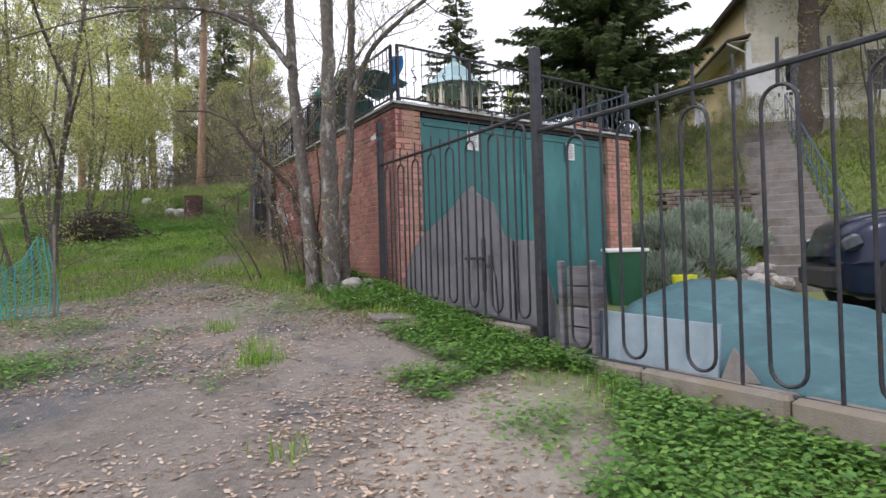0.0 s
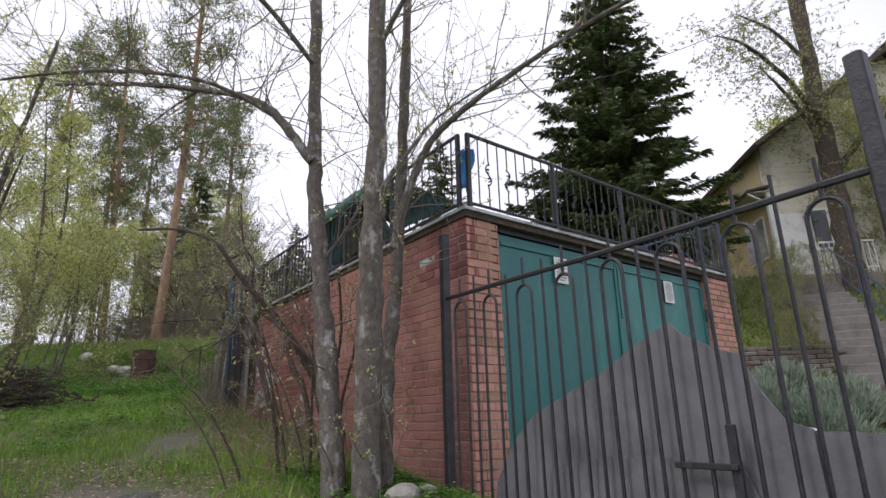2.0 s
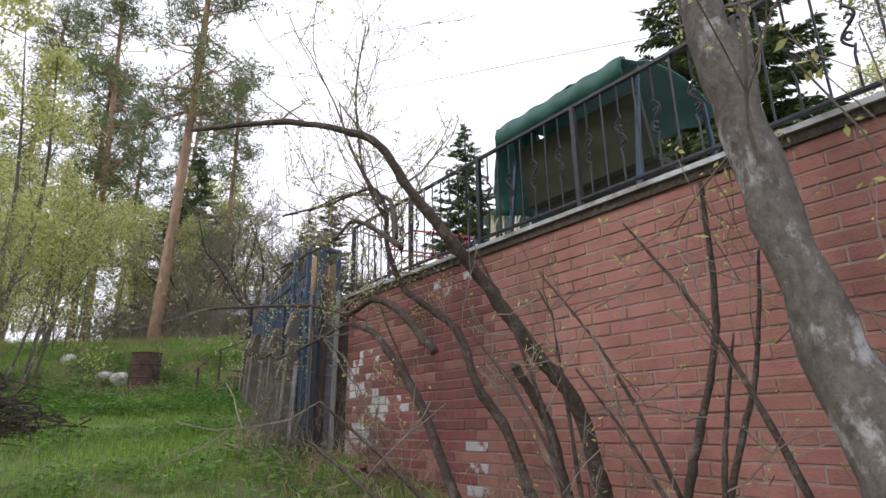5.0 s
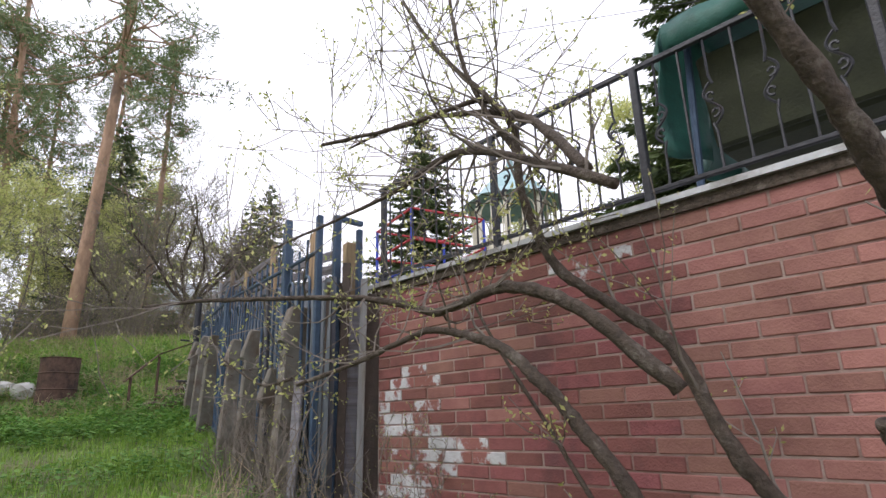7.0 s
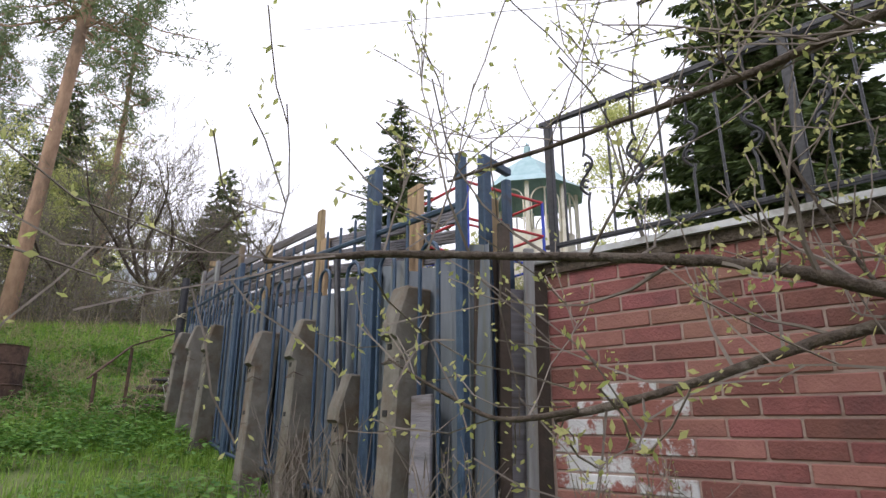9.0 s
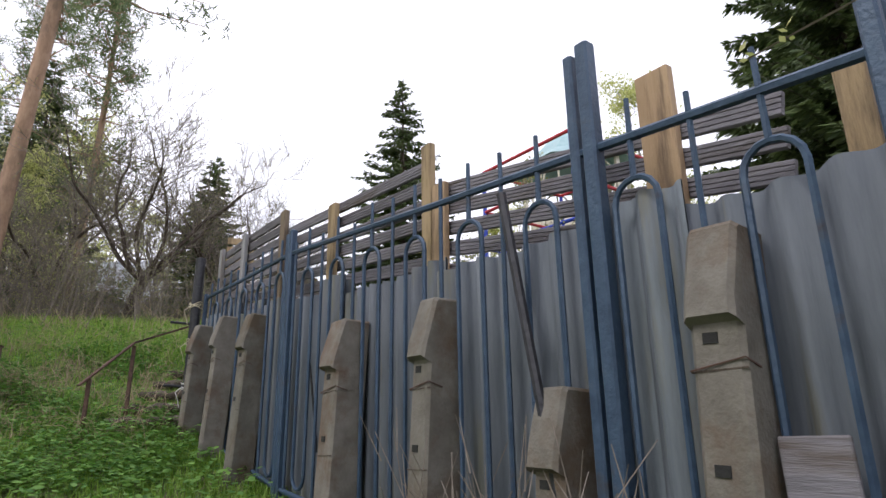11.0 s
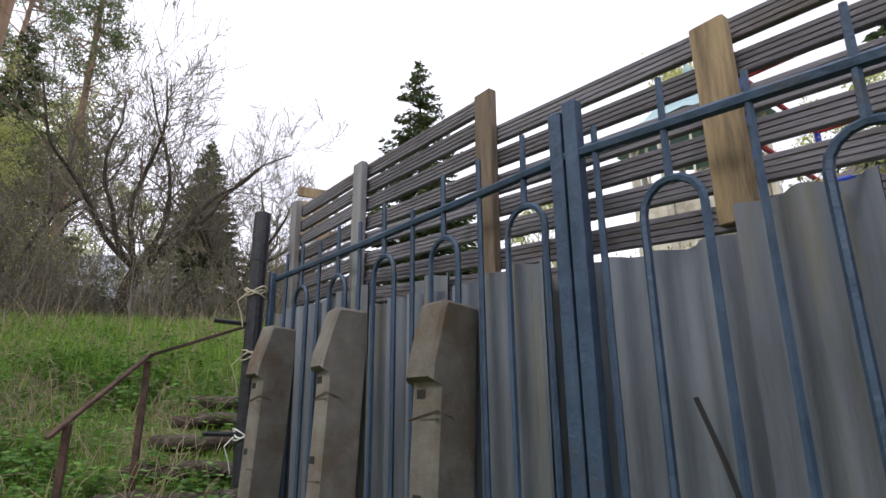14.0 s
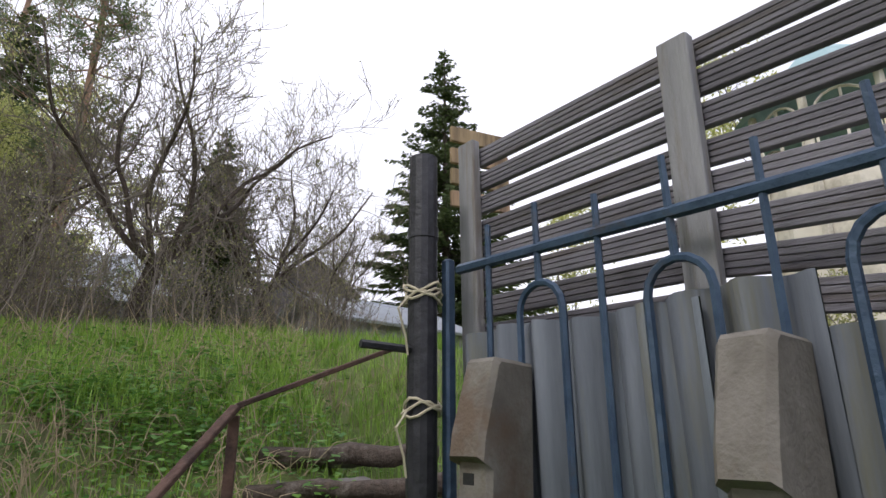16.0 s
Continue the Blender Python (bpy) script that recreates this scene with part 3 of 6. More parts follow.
gm = along_line(CP, P1 - CP)
part("bar", Shape().box((0.34, 0.03, 0.03), gm @ pose(2.28, -0.02, 1.18), 0.004), M_IRON_D, latch)
part("plate", Shape().box((0.05, 0.02, 0.5), gm @ pose(2.43, -0.01, 1.12), 0.004), M_IRON_D, latch)
# kerb under the yard fence
kerb = Shape()
km = along_line(P1, FD)
for i in range(4):
    kerb.box((0.95, 0.16, 0.55), km @ pose(0.1 + i * 0.96 + 0.48, 0.0, 0.17 + 0.005 * (i % 2)), 0.02)
solid("kerb", kerb, M_CONC, "low weathered concrete kerb under the iron fence", "kerb", kind="structure")
kerb2 = Shape().box((3.0, 0.14, 0.5), gm @ pose(1.62, 0.02, 0.36), 0.02)
solid("gate_sill", kerb2, M_CONC, "concrete sill under the iron gate", "kerb", kind="structure")

# grey broken sheets stacked behind the gate
sheets = thing("fibre_cement_sheets", "broken flat grey fibre-cement sheets stacked upright behind the gate", "sheets")
for k, (off, out) in enumerate((
        (0.075, ((0.42, 0.5), (0.50, 0.98), (0.72, 1.28), (0.95, 1.45), (1.56, 1.67), (1.98, 1.87), (2.10, 1.905), (2.17, 1.83), (2.36, 1.735), (2.47, 1.695), (2.54, 1.53), (2.64, 1.38), (2.75, 1.345), (2.78, 0.5))),
        (0.105, ((1.2, 0.5), (1.2, 1.3), (2.3, 1.36), (3.00, 1.325), (3.09, 1.25), (3.28, 0.86), (3.36, 0.5))),
        (0.050, ((0.95, 0.5), (0.98, 1.06), (1.6, 1.20), (2.4, 1.21), (2.50, 1.0), (2.55, 0.5))))):
    part("sheet", Shape().prism(out, 0.012, gm @ pose(0, off, 0, -0.6)), M_GREY, sheets)


# ---- slate-sheet fence with the blue iron fence before it ----
SA, SB = Vector((-4.05, 13.0, 0)), Vector((-6.55, 18.45, 0))
SD = (SB - SA).normalized()
SL = (SB - SA).length
SM = along_line(SA, SD)      # y points to the path
picket_fence("blue_iron_fence", (SM @ Vector((0.0, 0.11, 0)))[:2], (SM @ Vector((3.70, 0.115, 0)))[:2], (1.95, 2.2), (3.52, 3.84),
             [(0.0, 1.5, 3.80, 0.05), (0.88, 1.6, 4.04, 0.06), (0.955, 1.6, 4.02, 0.045), (3.66, 2.0, 4.02, 0.05), (3.72, 2.0, 4.00, 0.05)], M_IRON_B,
             "blue painted iron fence of long loops and spikes before slate sheets", ring=0.17, pitch=0.44, r=0.012, start=0.2, drop=0.13, tip=0.15)
picket_fence("blue_iron_fence", (SM @ Vector((3.70, 0.115, 0)))[:2], (SM @ Vector((6.02, 0.07, 0)))[:2], (2.2, 2.55), (3.84, 3.90),
             [(2.38, 2.3, 3.95, 0.04)], M_IRON_B,
             "blue painted iron fence of long loops and spikes before slate sheets", ring=0.17, pitch=0.44, r=0.012, start=0.1, drop=0.10, tip=0.15)


def corrugated(width, z0, z1, pitch=0.15, amp=0.029):
    s = Shape()
    n = int(width / pitch * 8)
    rows = 5
    for side in (0, 0.007):
        for j in range(rows):
            for i in range(n + 1):
                x = width * i / n
                z = lerp(z0, z1, j / (rows - 1))
                s.v.append((x, amp * math.cos(2 * math.pi * x / pitch) + side, z + (0.012 * math.sin(x * 9) if j == rows - 1 else 0)))
    k = (n + 1)
    off = k * rows
    for j in range(rows - 1):
        for i in range(n):
            a, b, c, d = j * k + i, j * k + i + 1, (j + 1) * k + i + 1, (j + 1) * k + i
            s.f.append((a, d, c, b))
            s.f.append((off + a, off + b, off + c, off + d))
    top = (rows - 1) * k
    for i in range(n):
        s.f.append((top + i, off + top + i, off + top + i + 1, top + i + 1))
    return s


slate = thing("slate_fence", "fence of upright weathered grey corrugated slate sheets", "fence")
rng = random.Random(12)
x = -0.16
k = 0
while x < SL - 0.1:
    w = min(1.1, SL + 0.02 - x)
    top = lerp(3.30, 3.72, max(0, x) / SL) + rng.uniform(-0.03, 0.04)
    ob = part("slate_sheet", corrugated(w, 1.3 + 0.12 * x, top), M_SLATE, slate, smooth=True)
    ob.matrix_world = SM @ pose(x, (0.035, 0.0)[k % 2], 0, 0, 0, 0) @ pose(0, 0, 0, rng.uniform(-0.8, 0.8), rng.uniform(-0.7, 0.7), 0)
    x += w - 0.09
    k += 1
for xx, top, w in ((0.55, 3.38, 0.32), (2.95, 3.55, 0.3), (4.45, 3.62, 0.26), (5.1, 3.66, 0.28)):
    ob = part("slate_offcut", corrugated(w, 2.0, top), M_SLATE, slate, smooth=True)
    ob.matrix_world = SM @ pose(xx, 0.06, 0, rng.uniform(0.2, 1), rng.uniform(-1.2, 1.2), 0)

# wooden screen above
screen = thing("slatted_screen", "weathered horizontal board screen on timber posts above the slate fence", "fence")
SP = [Vector((q, 0, 0)) for q in (2.19, 4.19, 5.19, 6.10)]
bays = [(0.30, SP[0].x, 3.64, 3.94, 0.117, 0.117), (SP[0].x, SP[1].x, 4.11, 4.205, 0.118, 0.103), (SP[1].x, SP[2].x, 4.375, 4.415, 0.111, 0.101), (SP[2].x, SP[3].x, 4.42, 4.45, 0.101, 0.101)]
SO = [(-0.12, -0.12), (-0.11, -0.045), (-0.045, -0.065), (-0.065, -0.11)]
rng = random.Random(3)


def grooved(h, t=0.024):
    """The section of a deck board with fine grooves along its face."""
    out = [(t / 2, -h / 2), (t / 2, h / 2), (-t / 2 + 0.003, h / 2), (-t / 2, h / 2 - 0.003)]
    for k in (0.5, 0.0, -0.5):
        z = k * h * 0.5
        out += [(-t / 2, z + 0.0025), (-t / 2 + 0.005, z), (-t / 2, z - 0.0025)]
    return out + [(-t / 2, -h / 2 + 0.003), (-t / 2 + 0.003, -h / 2)]


for bi, (a, b, ta, tb, sta, stb) in enumerate(bays):
    for i in range((6, 9, 10, 10)[bi]):
        h = 0.072 if (i + bi) % 3 else 0.077
        za, zb = ta - 0.045 - i * sta, tb - 0.045 - i * stb
        ang = math.degrees(math.atan2(zb - za, b - a))
        m = SM @ pose((a + b) / 2, sum(SO[bi]) / 2 + rng.uniform(-0.004, 0.004), (za + zb) / 2 + rng.uniform(-0.005, 0.005), 0, -ang + rng.uniform(-0.3, 0.3), math.degrees(math.atan2(SO[bi][1] - SO[bi][0], b - a))) @ pose(0, 0, 0, 0, 0, -90)
        part("board", Shape().prism(grooved(h), b - a - 0.006, m), M_WOOD_G, screen)
for px, py, z0, top, w, mt in ((SP[0].x - 0.01, -0.075, 2.4, 4.18, 0.09, M_WOOD_Y), (SP[0].x - 0.12, -0.075, 2.4, 3.90, 0.11, M_WOOD_Y), (3.26, -0.015, 3.53, 4.13, 0.10, M_WOOD_Y), (SP[1].x, -0.012, 3.45, 4.35, 0.095, M_WOOD_SHADE),
                               (SP[2].x, -0.015, 3.4, 4.40, 0.09, M_WOOD_S), (SP[3].x, -0.07, 2.4, 4.47, 0.09, M_WOOD_S), (0.72, -0.08, 2.4, 3.90, 0.14, M_WOOD_Y)):
    part("timber_post", Shape().box((w, 0.04, top - z0), SM @ pose(px, py, (top + z0) / 2, 0, rng.uniform(-0.8, 0.8), 0), 0.004), mt, screen)
for i in range(4):
    part("short_board", Shape().box((0.30, 0.022, 0.075), SM @ pose(SP[3].x + 0.23, -0.33, 4.66 - i * 0.105, 0, 1.5 * (i % 2), 76), 0.003), M_WOOD_Y, screen)


# concrete half-sleepers leaning on the fence
def sleeper(x, top, base, y, width=0.225, lean=-3.0, turn=0.0, tilt=0.0):
    H = top - base
    m = SM @ pose(x, y, base, 0, 0, turn) @ pose(0, 0, 0, -lean, tilt, 0)
    t = thing("concrete_sleeper", "upright weathered concrete sleeper leaning on the blue iron fence", "sleeper", "concrete sleepers")
    s = Shape()
    out = [(-0.10, -0.25), (0.088, -0.25), (0.088, H - 0.285), (0.126, H - 0.27), (0.120, H - 0.21), (0.07, H - 0.012), (0.058, H), (-0.10, H)]
    secs = []
    for fx, ins in ((-width / 2, 0.012), (-width / 2 + 0.014, 0.0), (width / 2 - 0.014, 0.0), (width / 2, 0.012)):
        secs.append([m @ Vector((fx, y0 - (ins if y0 > 0 else -ins), z0 - (ins if z0 > 0.1 else 0))) for y0, z0 in out])
    n = len(out)
    vs = [p for sec in secs for p in sec]
    fs = [tuple(range(n)), tuple(range(4 * n - 1, 3 * n - 1, -1))]
    for a in range(3):
        for i in range(n):
            fs.append((a * n + i, (a + 1) * n + i, (a + 1) * n + (i + 1) % n, a * n + (i + 1) % n))
    s.add(vs, fs)
    s.v = [tuple(Vector(v) + noise.noise_vector(Vector(v) * 9) * 0.006) for v in s.v]
    part("body", s, M_CONC_Y, t)
    for dz in (0.325, 0.66):
        if H - dz > 0.1:
            # No recess: a raised black block gives the shade inside the hole.
            part("bolt_hole", Shape().box((0.042, 0.008, 0.03), m @ pose(0.015, 0.0875, H - dz), 0.0), M_RUBBER, t)
            part("crack", Shape().box((width + 0.004, 0.006, 0.005), m @ pose(0, 0.0865, H - dz - 0.085, 0, 3, 0), 0.0), M_BARK_D, t)
    wire = Shape().tube([m @ Vector((-width / 2 - 0.004, 0.02, H - 0.40)), m @ Vector((-width / 2, 0.092, H - 0.38)), m @ Vector((width / 2 + 0.002, 0.094, H - 0.41)), m @ Vector((width / 2 + 0.005, -0.06, H - 0.43))], 0.003, 4)
    part("tie_wire", wire, M_IRON_R, t)


for k, (sx, top, base, w) in enumerate(((5.74, 3.56, 2.50, 0.17), (5.0, 3.55, 2.30, 0.16), (4.25, 3.46, 2.15, 0.19), (2.67, 3.20, 1.98, 0.25), (1.80, 3.18, 1.85, 0.20), (0.45, 3.17, 1.66, 0.2))):
    sleeper(sx + 0.14 * w, top, base, 0.20, 0.74 * w, turn=random.Random(k).uniform(-4, 4), tilt=random.Random(k + 9).uniform(-1.2, 1.2))
sleeper(1.12, 2.75, 1.75, 0.15, width=0.14)
# small board and loose bar by the fence
plank = Shape().box((0.16, 0.02, 1.0), SM @ pose(0.28, 0.16, 2.1, 3, 2, 5), 0.004)
for px, py, pw, pz, pm in ((-4.03, 12.99, 0.15, 3.28, M_ROOF), (-3.89, 13.01, 0.13, 3.10, M_WOOD_G), (-3.75, 13.03, 0.15, 3.2, M_ROOF), (-3.96, 12.95, 0.06, 3.42, M_ROOF), (-3.83, 12.96, 0.05, 3.3, M_WOOD_S)):
    solid("dark_plank", Shape().box((pw, 0.03, pz - 1.3), pose(px, py, (pz + 1.3) / 2, 1, 1, 6), 0.004), pm, "dark rotten upright plank closing the gap by the wall end", "plank")
stems = Shape()
sr = random.Random(71)
for _ in range(110):
    p = SM @ Vector((sr.uniform(-0.45, 1.9), sr.uniform(0.16, 0.5), 0))
    p.z = height(p.x, p.y) - 0.03
    L = sr.uniform(0.25, 0.95)
    d = Vector((sr.gauss(0, 0.28), sr.gauss(0, 0.28), 1)).normalized()
    k = Vector((sr.gauss(0, 0.09), sr.gauss(0, 0.09), 0))
    stems.tube([p, p + d * L * 0.5 + k, p + d * L], [0.004, 0.0035, 0.0015], 4, False)
    for _ in range(3):
        q = p + d * L * sr.uniform(0.4, 0.9)
        stems.tube([q, q + (d + rnd_dir(sr) * 0.7).normalized() * L * 0.25], [0.003, 0.0015], 3, False)
solid("dry_stems", stems, M_TWIG, "tall dry grey stems standing before the fence", "dry stems", kind="stuff")
solid("dark_plank", plank, M_WOOD_G, "short dark weathered plank leaning on the brick wall end", "plank")
bar = Shape().tube([SM @ Vector((1.05, 0.19, 2.2)), SM @ Vector((1.22, 0.17, 3.0)), SM @ Vector((1.33, 0.16, 3.55))], [0.02, 0.02, 0.022], 8)
solid("iron_bar", bar, M_IRON_D, "dark iron bar leaning on the blue fence", "bar")

# corner frame where brick wall and fence meet
cf = thing("corner_frame", "blue steel post frame with timber post beside the brick wall", "post")
for px, py, z1, w, mt in ((-4.02, 12.98, 3.80, 0.055, M_IRON_B), (-3.86, 13.12, 3.74, 0.045, M_IRON_B)):
    part("steel_post", Shape().box((w, w, z1 - 1.4), pose(px, py, (z1 + 1.4) / 2, 0, 0, 25), 0.006), mt, cf)
part("timber_post", Shape().box((0.085, 0.085, 2.2), pose(-3.94, 13.2, 2.55, 0, 0, 25), 0.006), M_WOOD_Y, cf)
part("crossbar", Shape().box((0.26, 0.04, 0.04), pose(-3.94, 13.05, 3.79, 0, 0, 40), 0.004), M_IRON_B, cf)

# dark pipe post with cords and the stair handrail
dp = thing("pipe_post", "black painted steel pipe post with cords tied round it", "post")
part("pipe", Shape().tube([(-6.74, 18.5, 2.2), (-6.74, 18.5, 4.34)], 0.052, 14), M_IRON_D, dp, smooth=False)
part("pipe_collar", Shape().tube([(-6.74, 18.5, 4.02), (-6.74, 18.5, 4.06)], 0.056, 14), M_IRON_D, dp)
for z in (3.62, 2.98):
    part("stub_bar", Shape().tube([(-6.74, 18.5, z), (-6.96, 18.42, z + 0.01)], 0.014, 6), M_IRON_D, dp)
for z, n, mt in ((3.80, 4, M_ROPE), (3.42, 3, M_ROPE), (2.97, 3, M_WHITE)):
    s = Shape()
    rr = random.Random(z)
    for k in range(n):
        a0 = rr.uniform(0, 6)
        s.tube([(-6.74 + (0.058 + rr.uniform(0, 0.012)) * math.cos(a0 + a), 18.5 + 0.06 * math.sin(a0 + a), z + k * 0.012 + 0.02 * math.sin(2 * a + k)) for a in np.linspace(0, 6.4, 15)], 0.005, 5)
    s.tube([(-6.80, 18.46, z), (-6.84, 18.42, z - 0.05), (-6.81, 18.44, z - 0.14), (-6.80, 18.45, z - 0.2)], 0.004, 5)
    part("cord", s, mt, dp, "tied cord")
hr = thing("stair_handrail", "rusty flat-bar handrail on thin posts up the garden steps", "handrail")
for a, b in (((-7.66, 18.22, 2.98), (-7.34, 18.66, 3.44)), ((-7.34, 18.66, 3.44), (-6.79, 18.82, 3.665))):
    a, b = Vector(a), Vector(b)
    m = (b - a).to_track_quat('X', 'Z').to_matrix().to_4x4()
    part("rail", Shape().box(((b - a).length, 0.04, 0.018), Matrix.Translation((a + b) / 2) @ m, 0.003), M_IRON_R, hr)
for px, py, z0, z1 in ((-7.345, 18.68, 2.3, 3.41), (-7.60, 18.30, 2.2, 3.05)):
    part("post", Shape().box((0.035, 0.035, z1 - z0), pose(px, py, (z0 + z1) / 2), 0.003), M_IRON_R, hr)
st = thing("garden_steps", "crumbling earth steps edged with old rotting logs and boards", "steps")
sr = random.Random(17)
for i in range(5):
    y = 18.55 + i * 0.40
    z = height(-7.0, y) + 0.03
    edge = Shape()
    c = [(-7.50 + 0.05 * i + 0.95 * k / 8, y + 0.035 * sr.uniform(-1, 1) - 0.22 * k / 8, z + 0.02 * sr.uniform(-1, 1) + 0.03 * k / 8) for k in range(9)]
    edge.tube(c, [0.055 * sr.uniform(0.75, 1.15) for _ in c], 7)
    part("step_edge", edge, M_BARK_D, st, "rotting log edge", True)
    tread = Shape()
    for a in range(9):
        for b in range(5):
            tread.v.append((-7.46 + 0.05 * i + 0.9 * a / 8, y + 0.03 + 0.40 * b / 4 - 0.22 * a / 8, z + 0.015 + 0.03 * sr.uniform(-1, 1) + 0.03 * a / 8 - 0.05 * (b == 4)))
    tread.f = [(a * 5 + b, a * 5 + 5 + b, a * 5 + 6 + b, a * 5 + 1 + b) for a in range(8) for b in range(4)]
    t = part("tread", tread, M_STEP, st, "trodden grey earth", True)
    t.modifiers.new("thick", 'SOLIDIFY').thickness = 0.06
# Black tube laid over the sheets in place of a crack in the slate.
crack_line = Shape().tube(spline([SM @ Vector(p) for p in ((3.39, 0.075, 3.10), (3.35, 0.07, 2.98), (3.32, 0.07, 2.88), (3.26, 0.07, 2.68), (3.19, 0.075, 2.45))], 5), 0.007, 6)
solid("slate_crack", crack_line, M_RUBBER, "bent black tube standing in for a crack in the slate sheets", "cord")


# ---- trees ----
def limb_leaves(lf, p, d, rng, size, n, spread):
    for _ in range(n):
        q = p + rnd_dir(rng) * spread * rng.random()
        e = rnd_dir(rng, 0.3)
        lf.leaf(q, e, rnd_dir(rng), size * rng.uniform(0.6, 1.3), size * rng.uniform(0.35, 0.6))


def grow(wood, lf, p, d, length, r, level, rng, leaf=0.04, leaves=3, wander=0.25, up=0.12, kids=(3, 5), sides=5, min_r=0.0025, spread=0.05):
    """One branch with its side branches. Leaves sit along the last level."""
    n = 4 if level else 3
    pts, rad = [p.copy()], [r]
    q, e = p.copy(), d.copy()
    for i in range(n):
        e = (e + rnd_dir(rng) * wander + Vector((0, 0, up * 0.5))).normalized()
        q = q + e * (length / n)
        pts.append(q.copy())
        rad.append(max(min_r, r * (1 - 0.75 * (i + 1) / n)))
    wood.tube(pts, rad, sides if r > 0.012 else 4 if r > 0.006 else 3, False)
    if level == 0:
        if leaves:
            for k in range(1, n + 1):
                limb_leaves(lf, pts[k], e, rng, leaf, leaves, spread)
        return
    for _ in range(rng.randint(*kids)):
        t = rng.uniform(0.3, 1.0)
        i = min(n - 1, int(t * n))
        b = pts[i].lerp(pts[i + 1], t * n - i)
        c = (e + rnd_dir(rng, up) * 0.95).normalized()
        grow(wood, lf, b, c, length * rng.uniform(0.45, 0.7), max(min_r, rad[i] * 0.55), level - 1, rng, leaf, leaves, wander, up, kids, max(3, sides - 1), min_r, spread)


def spine_tree(name, label, spines, bark, leafm, seed, leaf=0.045, leaves=3, twig_every=0.22, twig_len=0.7, level=1, thin=M_TWIG, up=0.2, sides=10, bare=-9.0):
    """A tree whose trunk and limbs follow given lines: (points, first radius, last radius, twigs)."""
    rng = random.Random(seed)
    t = thing(name, label, "tree")
    lf, tw = Shape(), Shape()
    for k, (pts, r0, r1, twigs) in enumerate(spines):
        c = spline(pts, 9)
        wood = Shape()
        rad = [lerp(r0, r1, i / (len(c) - 1)) * (1 + 0.08 * rng.uniform(-1, 1)) for i in range(len(c))]
        cc = [q + rnd_dir(rng) * rad[i] * 0.12 for i, q in enumerate(c)]
        wood.tube(cc, rad, sides if r0 > 0.03 else 7)
        wood.v = [tuple(Vector(v) + noise.noise_vector(Vector(v) * 14) * r0 * 0.16 + noise.noise_vector(Vector(v) * 45) * r0 * 0.07) for v in wood.v]
        part("trunk" if k == 0 else "limb", wood, bark, t, smooth=True)
        if not twigs:
            continue
        run = 0.0
        for i in range(1, len(c)):
            seg = (c[i] - c[i - 1]).length
            run += seg * twigs
            while run > twig_every:
                run -= twig_every
                if c[i].z < bare and c[i].x > -3.2 and rng.random() < 0.85:
                    continue
                d = (c[i] - c[i - 1]).normalized()
                e = (rnd_dir(rng, up) + d * 0.5).normalized()
                grow(tw, lf, c[i], e, twig_len * rng.uniform(0.5, 1.2), min(rad[i] * 0.4, 0.008), level, rng, leaf, leaves, 0.26, up, (2, 4), 4)
    if tw.v:
        mass("twig_spray", tw, thin, t)
    if lf.v:
        mass("foliage", lf, leafm, t)
    return t


